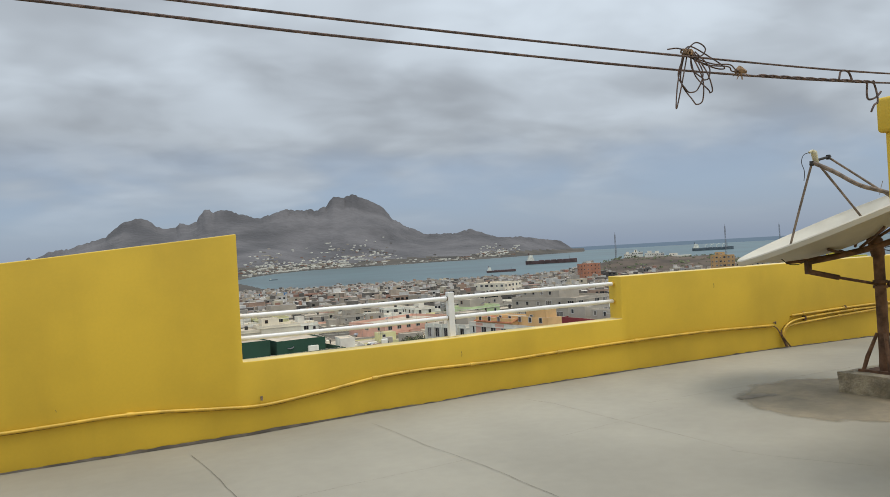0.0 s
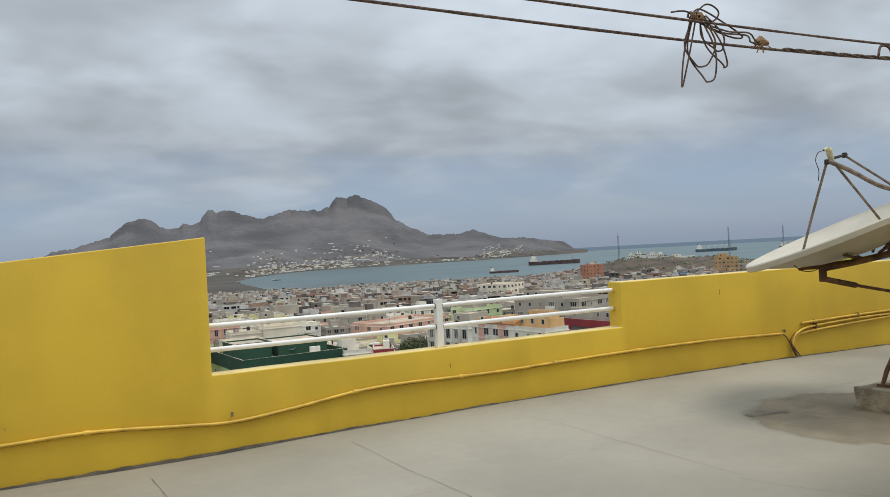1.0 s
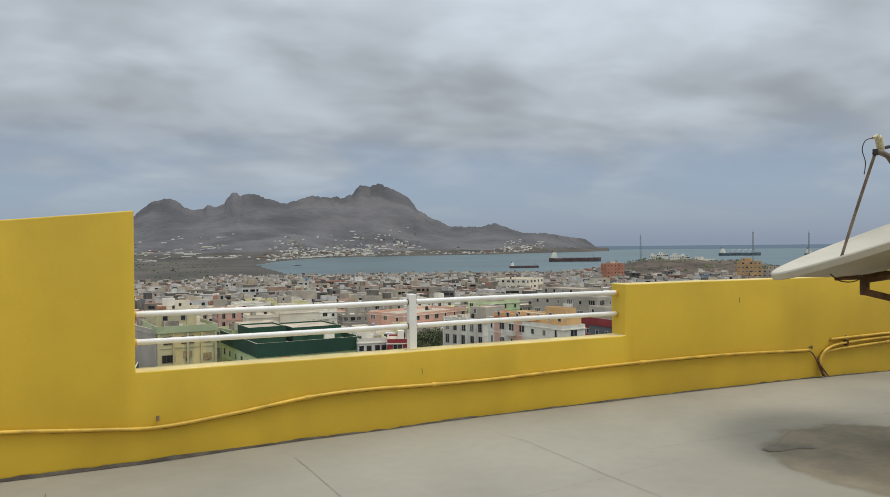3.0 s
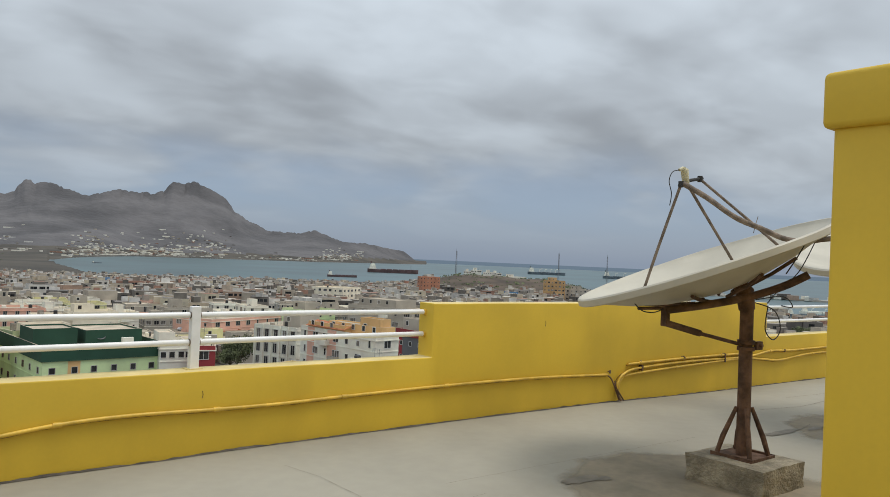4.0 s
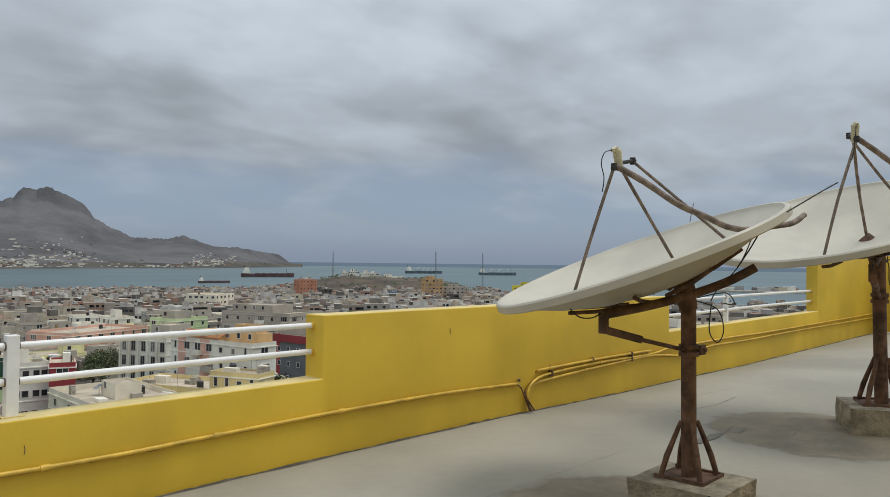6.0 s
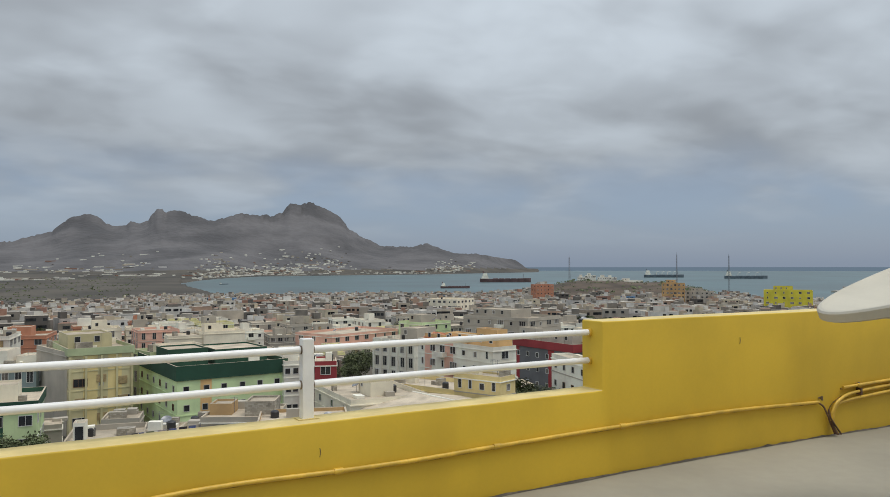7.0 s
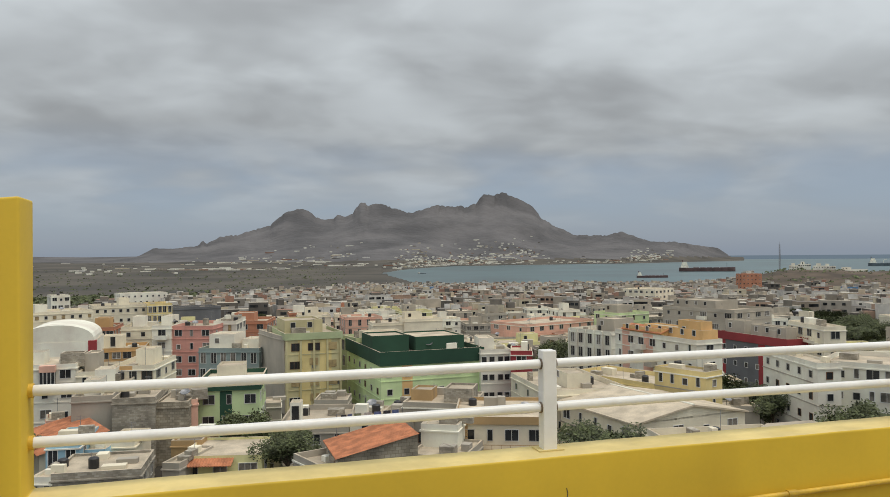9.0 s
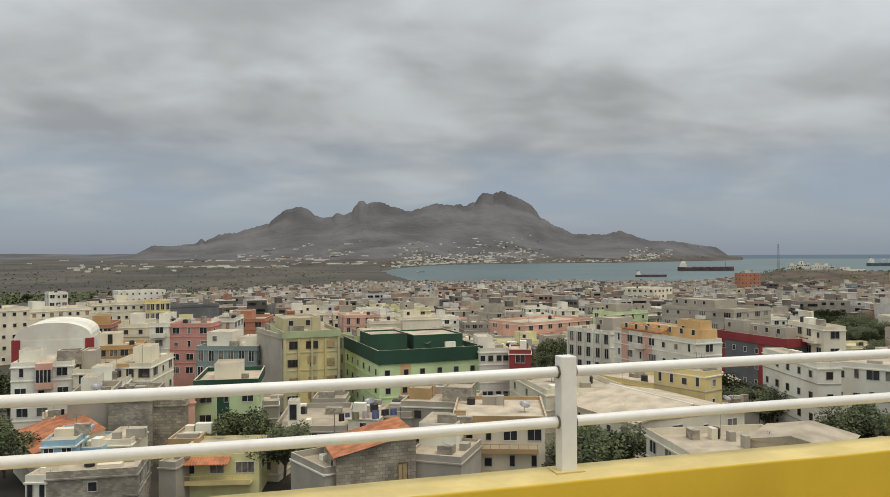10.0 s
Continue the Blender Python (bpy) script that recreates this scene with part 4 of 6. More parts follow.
part("frayed_end", mesh_of("frayed_end", bm, "rope_pale"), bundle, "frayed pale rope end")
tail = tagged(new("rope_tail"), "loose rope end hanging at the hut's coping", "rope")
tail.matrix_basis = pose(-0.78, -5.30, 2.196) @ Matrix.Scale(0.74, 4)
for pts in ([(-0.02, 0, 0), (-0.03, 0, -0.07), (-0.015, 0, -0.1), (0.05, 0, -0.085), (0.10, 0, -0.05)], [(0.03, 0, 0.01), (0.055, 0, -0.04), (0.05, -0.01, -0.11), (0.0, -0.02, -0.135), (-0.03, -0.02, -0.175)], [(-0.28, -0.01, 0.0), (-0.26, -0.01, 0.045), (-0.2, -0.01, 0.045), (-0.17, -0.01, 0.0)]):
    part("strand", tube_mesh("strand", curve_points(pts, 8), 0.006, "rope", 6), tail)

# ---- the town below ----
def unit_window(w, h, name, bars=1, frame_mat="frame", pane_mat="pane"):
    """A framed window standing on its sill, centred on x, outer face at -y: one sheet, its panes set back."""
    f, m = 0.07, 0.025
    xs = [-w / 2 - f, -w / 2]
    for k in range(bars):
        x = -w / 2 + w * (k + 1) / (bars + 1)
        xs += [x - m, x + m]
    xs += [w / 2, w / 2 + f]
    zs = [-f, 0, h, h + f]
    bm = bmesh.new()
    g = [[bm.verts.new((x, -0.06, z)) for z in zs] for x in xs]
    for i in range(len(xs) - 1):
        for j in range(3):
            q = (g[i][j], g[i + 1][j], g[i + 1][j + 1], g[i][j + 1])
            if j == 1 and i % 2 == 1:
                d = [bm.verts.new(v.co + Vector((0, 0.055, 0))) for v in q]
                for k in range(4):
                    bm.faces.new((q[k], q[(k + 1) % 4], d[(k + 1) % 4], d[k]))
                bm.faces.new(d).material_index = 1
            else:
                bm.faces.new(q)
    n = len(xs) - 1
    rim = [g[i][0] for i in range(n + 1)] + [g[n][1], g[n][2]] + [g[i][3] for i in range(n, -1, -1)] + [g[0][2], g[0][1]]
    back = [bm.verts.new(v.co + Vector((0, 0.08, 0))) for v in rim]
    for k in range(len(rim)):
        n2 = (k + 1) % len(rim)
        bm.faces.new((rim[k], back[k], back[n2], rim[n2]))
    bmesh.ops.recalc_face_normals(bm, faces=bm.faces[:])
    return mesh_of(name, bm, frame_mat, pane_mat)


M["frame_white"] = material("white_frame_paint", (0.78, 0.77, 0.74), 0.5, 0.08, 1, 10, 0.0)
M["frame_wood"] = material("brown_wooden_frame", (0.20, 0.11, 0.06), 0.7, 0.2, 1, 10, 0.1)
M["curtain"] = material("glass_with_drawn_curtain", (0.20, 0.18, 0.155), 0.35, 0.35, 1.2, 6, 0.0)
# other looks of the same openings: white frames, brown frames, drawn curtains
LOOKS = {}
for look_name, fm, pm in (("plain", "frame", "pane"), ("white", "frame_white", "pane"), ("wood", "frame_wood", "pane"), ("curtain", "frame_white", "curtain"), ("board", "frame_wood", "shutter")):
    LOOKS[look_name] = {"wide": unit_window(1.5, 1.25, "window", 1, fm, pm), "small": unit_window(0.8, 0.9, "window", 0, fm, pm), "tall": unit_window(0.95, 1.9, "window", 1, fm, pm),
                        "narrow": unit_window(0.55, 1.25, "window", 0, fm, pm), "triple": unit_window(2.0, 1.2, "window", 2, fm, pm)}
WIN = {"wide": unit_window(1.5, 1.25, "window"), "small": unit_window(0.8, 0.9, "window", 0), "tall": unit_window(0.95, 1.9, "window"), "door": unit_window(0.9, 2.0, "door", 0)}
bm = bmesh.new()
prev = None
for k in range(20):
    z, y = 0.02 + (k // 2) * 0.125 + (0.0 if k % 2 == 0 else 0.11), -0.06 if k % 2 == 0 else -0.035
    e = [bm.verts.new((x, y, z)) for x in (-0.75, 0.75)]
    if prev:
        bm.faces.new((prev[0], prev[1], e[1], e[0]))
    prev = e
SHUT = mesh_of("shutter", bm, "shutter")
bm = bmesh.new()
tube(bm, [(0, 0, 0.0), (0, 0, 0.1), (0, 0, 1.0), (0, 0, 1.12), (0, 0, 1.2)], [0.5, 0.53, 0.53, 0.42, 0.15], 14)
TANK = smooth(mesh_of("water_tank", bm, "tank"))
bm = bmesh.new()
tube(bm, [(0, 0, 0), (0, 0, 1.0)], 0.04, 6)
rim = []
for r0, z0 in ((0.0, 0.0), (0.35, 0.05), (0.65, 0.16), (0.67, 0.12), (0.35, 0.0)):
    rim.append([bm.verts.new(Vector((0, -0.1, 1.1)) + Matrix.Rotation(radians(28), 3, "X") @ Vector((r0 * math.cos(a), r0 * math.sin(a), z0))) for a in (2 * math.pi * j / 18 for j in range(18))])
for a, b in zip(rim, rim[1:]):
    for j in range(18):
        bm.faces.new((a[j], b[j], b[(j + 1) % 18], a[(j + 1) % 18]))
ROOF_DISH = mesh_of("roof_dish", bm, "metal")
BALCONY = []
for bw, bmat in ((2.6, "white"), (2.2, "concrete"), (3.0, "grey_render")):
    bm = bmesh.new()
    box(bm, -bw / 2, -1.15, 0, bw / 2, 0.0, 0.15)
    box(bm, -bw / 2, -1.15, 0.15, bw / 2, -1.03, 0.95)
    box(bm, -bw / 2, -1.03, 0.15, -bw / 2 + 0.1, 0, 0.95)
    box(bm, bw / 2 - 0.1, -1.03, 0.15, bw / 2, 0, 0.95)
    BALCONY.append(mesh_of("balcony", bm, bmat))
WALL_MESHES = {}


def wall_mesh(w, d, h, wall, parapet=0.7):
    key = (round(w, 1), round(d, 1), round(h, 1), wall, parapet)
    if key in WALL_MESHES:
        return WALL_MESHES[key]
    bm = bmesh.new()
    t = 0.22
    o = [(0, 0), (w, 0), (w, d), (0, d)]
    i = [(t, t), (w - t, t), (w - t, d - t), (t, d - t)]
    lo = [bm.verts.new((*p, 0)) for p in o]
    hi = [bm.verts.new((*p, h)) for p in o]
    ih = [bm.verts.new((*p, h)) for p in i]
    il = [bm.verts.new((*p, h - parapet)) for p in i]
    for k in range(4):
        n = (k + 1) % 4
        bm.faces.new((lo[k], lo[n], hi[n], hi[k]))
        bm.faces.new((hi[k], hi[n], ih[n], ih[k])).material_index = 1
        bm.faces.new((ih[k], ih[n], il[n], il[k]))
    bm.faces.new(il).material_index = 1
    me = mesh_of("house", bm, wall, "flat_roof")
    WALL_MESHES[key] = me
    return me


def tile_sheet(w, d, rise, over=0.35):
    """Pantiles: a sloped sheet with rounded rolls, low edge at y = 0."""
    bm = bmesh.new()
    n = int((w + 2 * over) / 0.11)
    prev = None
    for k in range(n + 1):
        x = -over + (w + 2 * over) * k / n
        z = 0.07 * abs(math.sin(k * math.pi / 3))
        a = [bm.verts.new((x, y, z + zz)) for y, zz in ((-over, -over * rise / d), (-over, -over * rise / d - 0.09), (d / 3, rise / 3), (2 * d / 3, 2 * rise / 3), (d + 0.1, rise))]
        if prev:
            bm.faces.new((prev[1], a[1], a[0], prev[0]))
            bm.faces.new((prev[0], a[0], a[2], prev[2]))
            bm.faces.new((prev[2], a[2], a[3], prev[3]))
            bm.faces.new((prev[3], a[3], a[4], prev[4]))
        prev = a
    return mesh_of("tile_roof", bm, "tile")


def house(a, b, depth, top, wall, label, cols=3, storey=3.0, win="wide", cap=None, cap_h=0.0, huts=(), roof="flat", shutter=0, balcony=None, balc=0, group="houses of the town", base=None, rng=random.Random(3), look_style="", panels=(), fins=0, side_door=False):
    a, b = Vector((*a, 0)), Vector((*b, 0))
    w = (b - a).length
    ang = math.atan2(b.y - a.y, b.x - a.x)
    mid = (a + b) / 2
    z0 = (land(mid.x, mid.y) if base is None else base) - 0.8
    h = max(2.6, top - z0)
    pp = 0.28 if depth < 9.5 else 0.7
    root = tagged(new("house", wall_mesh(w, depth, h, wall, pp)), label, "house", group)
    root.matrix_basis = pose(a.x, a.y, z0, 0, 0, math.degrees(ang))
    if cap and cap_h:
        me = wall_mesh(w + 0.5, depth + 0.5, cap_h, cap, min(0.9, cap_h * 0.5))
        part("top_storey", me, root, cap.replace("_", " ") + " painted top storey", Matrix.Translation((-0.25, -0.25, h - 0.05)))
        h += cap_h - 0.05
    own = random.Random(int(abs(a.x * 37 + a.y * 101)) + 5)
    style = own.choice((("plain", "plain", "curtain"), ("white", "white", "curtain"), ("plain", "wood", "plain"), ("white", "plain", "plain"), ("white", "plain", "board")))
    if look_style:
        style = (look_style, look_style, "curtain")
    bands, balconies = [], 0
    for u0, u1, pm in panels:
        part("wall_panel", box_mesh("wall_panel", (w * u0, -0.009, 0.2, w * u1, 0.05, h - cap_h - 0.1), pm), root, pm.replace("_", " ") + " painted wall panel")
    for k in range(fins + 1 if fins else 0):
        x = (w - 0.34) * k / fins
        part("pilaster", box_mesh("pilaster", (x, -0.26, 0.2, x + 0.34, 0.05, h - cap_h - 0.15), wall), root)
    if side_door:
        part("door", LOOKS["board"]["tall"], root, "brown wooden door", Matrix.Translation((w + 0.012, depth * 0.83, h - 3.1)) @ pose(0, 0, 0, 0, 0, 90))
        part("window", LOOKS["wood"]["narrow"], root, "", Matrix.Translation((w * 0.7, -0.012, h - 2.2)))
    # window rows down from the roof, on the front and the two sides
    rows = int(min(6, (h - cap_h - 1.0) // storey))
    wh = 1.9 if win == "tall" else 1.25
    if cols:
        sides = ((w, cols, lambda s: Matrix.Translation((s, -0.012, 0))), (depth, max(1, int(depth / 4)), lambda s: Matrix.Translation((-0.012, depth - s, 0)) @ pose(0, 0, 0, 0, 0, -90)),
                 (depth, max(1, int(depth / 4)), lambda s: Matrix.Translation((w + 0.012, s, 0)) @ pose(0, 0, 0, 0, 0, 90)))
        for si, (length, count, place) in enumerate(sides):
            for r in range(max(1, rows)):
                z = h - cap_h - 0.55 - wh - r * storey - (0.35 if cap_h == 0 else 0.1)
                if z < 0.6:
                    continue
                if si == 0:
                    bands.append(z - 0.75)
                for c in range(count):
                    s = length * (c + 0.5) / count
                    kind = win if rng.random() < 0.72 else ("small" if win != "tall" else "tall")
                    if kind == "wide":
                        kind = own.choice(("wide", "wide", "wide", "triple" if length / count > 3 else "wide", "narrow"))
                    wd = part("window", LOOKS[own.choice(style)][kind], root, at=place(s + own.uniform(-0.15, 0.15)) @ Matrix.Translation((0, 0, z)))
                    if si == 0 and not shutter and not balc and not balcony and balconies < 3 and kind in ("wide", "triple", "tall") and mid.length < 330 and own.random() < 0.16 and length / count > 2.6:
                        balconies += 1
                        part("balcony", BALCONY[own.choice((0, 1, 2))], root, "small projecting balcony", place(s) @ Matrix.Translation((0, 0, z - (0.1 if kind == "tall" else 0.85))))
                    if shutter and rng.random() < 0.6:
                        part("shutter", SHUT, wd, "closed tan wooden shutter", Matrix.Translation((0, -0.03, 0.0 if rng.random() < 0.6 else 0.5)))
    if bands and mid.length < 300 and own.random() < 0.75:
        bm = bmesh.new()
        outline = ((0, depth), (-0.07, depth), (-0.07, -0.07), (w + 0.07, -0.07), (w + 0.07, depth), (w, depth), (w, 0), (0, 0))
        lo, hi = [bm.verts.new((*p, 0)) for p in outline], [bm.verts.new((*p, 0.16)) for p in outline]
        for k in range(8):
            bm.faces.new((lo[k], lo[(k + 1) % 8], hi[(k + 1) % 8], hi[k]))
        for row in (lo, hi):
            for f in ((0, 1, 2, 7), (2, 3, 6, 7), (3, 4, 5, 6)):
                bm.faces.new([row[k] for k in f])
        bmesh.ops.recalc_face_normals(bm, faces=bm.faces[:])
        band_mesh = mesh_of("floor_band", bm, own.choice((wall, wall, "white", "concrete")))
        for z in bands[:3]:
            part("floor_band", band_mesh, root, at=Matrix.Translation((0, 0, z)))
    if balc:
        for r in range(min(2, rows)):
            z = h - cap_h - 3.2 - r * storey
            bm = bmesh.new()
            box(bm, w * 0.08, -1.2, z, w * 0.92, 0, z + 0.15)
            box(bm, w * 0.08, -1.2, z + 0.15, w * 0.92, -1.1, z + 0.55)
            for k in range(9):
                x = w * (0.09 + 0.82 * k / 8)
                box(bm, x - 0.03, -1.17, z + 0.55, x + 0.03, -1.12, z + 1.05)
            box(bm, w * 0.08, -1.18, z + 1.02, w * 0.92, -1.11, z + 1.08)
            part("balcony", mesh_of("balcony", bm, cap or wall), root)
    if balcony:
        for z in (h - 1.1, h - 4.0):
            part("bay_panel", box_mesh("bay_panel", (w * 0.42, -1.0, z, w * 0.68, 0, z + 1.0), balcony, 0.03), root, "salmon pink bay panel")
        part("bay_glazing", box_mesh("bay_glazing", (w * 0.43, -0.9, h - 3.0, w * 0.67, 0, h - 1.1), "pane"), root, "dark bay glazing")
        for k in range(5):
            x = w * (0.425 + 0.0625 * k)
            part("mullion", box_mesh("mullion", (x - 0.06, -0.98, h - 3.0, x + 0.06, -0.86, h - 1.1), "frame"), root)
    if roof == "tile":
        part("tile_roof", tile_sheet(w, depth, depth * 0.22), root, "orange clay tile roof", Matrix.Translation((0, 0, h + 0.02)))
        for x0, x1 in ((0, 0.25), (w - 0.25, w)):
            bm = bmesh.new()
            v = [bm.verts.new(p) for p in ((x0, 0, h - 0.02), (x0, depth, h - 0.02), (x0, depth, h + depth * 0.22), (x1, 0, h - 0.02), (x1, depth, h - 0.02), (x1, depth, h + depth * 0.22))]
            for f in ((0, 2, 1), (3, 4, 5), (0, 3, 5, 2), (0, 1, 4, 3), (1, 2, 5, 4)):
                bm.faces.new([v[k] for k in f])
            part("gable", mesh_of("gable", bm, wall), root)
    elif roof == "awning":
        part("tile_awning", tile_sheet(w * 0.62, 1.7, 0.5, 0.15), root, "orange tiled awning", Matrix.Translation((0.2, -1.5, h - 0.75)))
    elif roof == "vault":
        bm = bmesh.new()
        prev = None
        for k in range(17):
            t = math.pi * k / 16
            p = [bm.verts.new((w / 2 - w * 0.485 * math.cos(t), y, h - 0.4 + 3.6 * math.sin(t) ** 0.7)) for y in (0.1, depth - 0.1)]
            q = [bm.verts.new((w / 2 - w * 0.485 * math.cos(t), y, h - 0.7)) for y in (0.1, depth - 0.1)]
            if prev:
                bm.faces.new((prev[0][0], p[0], p[1], prev[0][1]))
                bm.faces.new((prev[1][0], q[0], p[0], prev[0][0]))
                bm.faces.new((prev[1][1], prev[0][1], p[1], q[1]))
            prev = (p, q)
        part("vaulted_roof", mesh_of("vaulted_roof", bm, "white"), root, "white vaulted roof")
        for x in (-0.15, w - 1.3):
            part("corner_pier", box_mesh("corner_pier", (x, -0.2, 0.0, x + 1.45, 1.2, h + 0.15), "crimson", 0.05), root, "red corner pier")
    elif roof == "ridge":
        bm = bmesh.new()
        o, rise, t = 0.35, depth * 0.085, 0.22
        prof = [(-o, h - o * 0.22 - t), (-o, h - o * 0.22), (depth / 2, h + rise), (depth + o, h - o * 0.22), (depth + o, h - o * 0.22 - t), (depth / 2, h + rise - t)]
        ends = [[bm.verts.new((x, y, z)) for y, z in prof] for x in (-o, w + o)]
        for k in range(6):
            bm.faces.new((ends[0][k], ends[0][(k + 1) % 6], ends[1][(k + 1) % 6], ends[1][k]))
        for e in ends:
            bm.faces.new((e[0], e[1], e[2], e[5]))
            bm.faces.new((e[2], e[3], e[4], e[5]))
        bmesh.ops.recalc_face_normals(bm, faces=bm.faces[:])
        part("pitched_roof", mesh_of("pitched_roof", bm, "flat_roof"), root, "dusty pale shallow pitched roof")
        for x0, x1 in ((0, 0.25), (w - 0.25, w)):
            bm = bmesh.new()
            v = [bm.verts.new((x, y, z)) for x in (x0, x1) for y, z in ((0.1, h - 0.2), (depth - 0.1, h - 0.2), (depth / 2, h + rise - t))]
            for f in ((0, 1, 2), (3, 5, 4), (0, 2, 5, 3), (1, 4, 5, 2)):
                bm.faces.new([v[k] for k in f])
            part("gable", mesh_of("gable", bm, wall), root)
        part("ridge_cap", tube_mesh("ridge_cap", [(-o, depth / 2, h + rise), (w + o, depth / 2, h + rise)], 0.14, "white", 6), root, "white ridge capping")
    elif roof == "pediment":
        bm = bmesh.new()
        v = [bm.verts.new(p) for p in ((-0.4, -0.5, h), (w + 0.4, -0.5, h), (w / 2, -0.5, h + w * 0.11), (-0.4, depth, h), (w + 0.4, depth, h), (w / 2, depth, h + w * 0.11))]
        for f in ((0, 1, 2), (3, 5, 4), (0, 2, 5, 3), (1, 4, 5, 2), (0, 3, 4, 1)):
            bm.faces.new([v[k] for k in f])
        part("pediment", mesh_of("pediment", bm, "flat_roof"), root, "pale classical pediment roof")
    for u0, v0, uw, vd, hh, hm in huts:
        x0, y0 = w * u0, depth * v0
        hz = h - 0.72
        if hm == "tile":
            part("roof_pavilion", tile_sheet(w * uw, depth * vd, 0.8), root, "orange tiled pavilion roof", Matrix.Translation((x0, y0, hz + hh)))
            hm = "apricot"
        hb = part("roof_room", wall_mesh(w * uw, depth * vd, hh + 0.72, hm, 0.25), root, "", Matrix.Translation((x0, y0, hz)))
        if w * uw > 4.5 and hm != "dark_green":
            for k in range(int(w * uw / 3)):
                part("window", LOOKS[own.choice(style)]["small"], hb, "", Matrix.Translation((3.0 * k + 1.5, -0.012, 0.72 + max(0.35, hh * 0.3))))
        elif hm not in ("dark_green", "apricot") and hh > 2.1 and rng.random() < 0.5:
            part("door", WIN["door"], hb, "", Matrix.Translation((w * uw * 0.5, -0.012, 0.75)))
    dist = mid.length
    if roof == "flat" and dist < 330:
        # cornice, aerials and odds and ends on the roof
        bm = bmesh.new()
        for x0, y0, x1, y1 in ((-0.14, -0.14, w + 0.14, 0), (-0.14, depth, w + 0.14, depth + 0.14), (-0.14, 0, 0, depth), (w, 0, w + 0.14, depth)):
            box(bm, x0, y0, h - 0.86, x1, y1, h - 0.70)
        if not cap_h:
            part("cornice", mesh_of("cornice", bm, rng.choice((wall, "white", wall))), root)
        else:
            bm.free()
        for k in range(rng.randint(0, 2)):
            x, y, t = w * rng.uniform(0.1, 0.9), depth * rng.uniform(0.2, 0.9), rng.uniform(1.5, 3.2)
            bm = bmesh.new()
            tube(bm, [(x, y, h - 0.75), (x, y, h + t - 0.7)], 0.03, 5)
            for j in range(rng.randint(0, 4)):
                tube(bm, [(x - 0.5, y, h + t - 0.8 - j * 0.18), (x + 0.5, y, h + t - 0.8 - j * 0.18)], 0.018, 4)
            part("aerial", mesh_of("aerial", bm, "metal"), root)
        for k in range(rng.randint(2, 4) if dist < 190 else rng.randint(1, 2)):
            x, y = w * rng.uniform(0.08, 0.8), depth * rng.uniform(0.1, 0.8)
            a0, b0, c0 = rng.uniform(0.6, 2.6), rng.uniform(0.5, 1.6), rng.uniform(0.4, 1.5)
            part("roof_box", box_mesh("roof_box", (x, y, h - pp - 0.01, x + a0, y + b0, h - pp + c0), rng.choice(("block", "grey_render", "white", "cream", "block")), 0.03), root, "low masonry box on the roof")
        if rng.random() < 0.2:
            x, y = w * rng.uniform(0.2, 0.8), depth * rng.uniform(0.2, 0.6)
            part("roof_dish", ROOF_DISH, root, "small satellite dish on the roof", pose(x, y, h - pp, 0, 0, rng.uniform(-40, 40)))
    if rng.random() < 0.5 and roof == "flat":
        part("water_tank", TANK, root, "black plastic water tank", Matrix.Translation((w * rng.uniform(0.15, 0.85), depth * rng.uniform(0.3, 0.8), h - pp)))
    return root


house((23.5, 119.6), (41.4, 120.9), 24, -16.5, "lime", "lime green apartment block with dark green parapet", cap="dark_green", cap_h=2.3, huts=[(0.0, 0.22, 0.36, 0.3, 2.1, "dark_green"), (0.42, 0.2, 0.5, 0.4, 1.7, "dark_green"), (0.1, 0.7, 0.4, 0.2, 1.6, "cream")], cols=6, win="small", storey=2.9, panels=[(0.2, 0.3, "apricot")])
house((9.3, 131.7), (19.0, 132.6), 16, -13.0, "olive", "weathered olive plaster apartment block with shutters", cols=3, shutter=1, cap="sage", cap_h=1.2, huts=[(0.05, 0.25, 0.7, 0.5, 1.9, "olive")], panels=[(0.22, 0.44, "butter"), (0.6, 0.82, "butter")], storey=3.1, fins=4)
house((5.5, 148.0), (9.1, 132.7), 8, -12.5, "grey_render", "bare grey rendered gable beside the olive block", cols=0)
house((21.1, 146.4), (22.8, 139.1), 10, -13.9, "sage", "pale green stepped apartment wing with tall windows", cols=3, win="tall")
house((40.5, 119.1), (45.6, 118.3), 10, -14.5, "white", "white modern house with narrow windows", cols=4, win="small", huts=[(0.05, 0.3, 0.5, 0.5, 1.6, "white")])
house((44.1, 114.6), (47.4, 113.3), 7, -14.3, "crimson", "crimson box house beside the white one", cols=1)
house((42.3, 109.9), (41.1, 93.1), 12, -17.1, "cream", "cream house with flat roof", cols=3, win="small", huts=[(0.4, 0.4, 0.3, 0.3, 1.4, "cream")])
house((54.5, 114.5), (60.9, 98.5), 10, -18.1, "butter", "butter yellow terrace house", cols=6, win="small")
house((59.9, 96.8), (63.0, 88.8), 4, -15.1, "butter", "taller butter yellow house end", cols=4, win="narrow")
house((70.0, 147.0), (74.2, 135.9), 16, -14.3, "white", "white block with tall paired window bays", cols=5, win="tall", storey=2.9, huts=[(0.3, 0.3, 0.4, 0.4, 2, "grey_render")], fins=5)
house((71.9, 130.3), (74.5, 107.6), 5.5, -13.1, "white", "white apartment block with apricot top storey", cols=7, storey=2.8, huts=[(0.1, 0.02, 0.5, 0.4, 1.1, "tile"), (0.3, 0.3, 0.68, 0.6, 1.5, "apricot"), (0.7, 0.35, 0.25, 0.45, 2.9, "apricot")], panels=[(0.1, 0.2, "salmon"), (0.38, 0.5, "salmon")], win="wide")
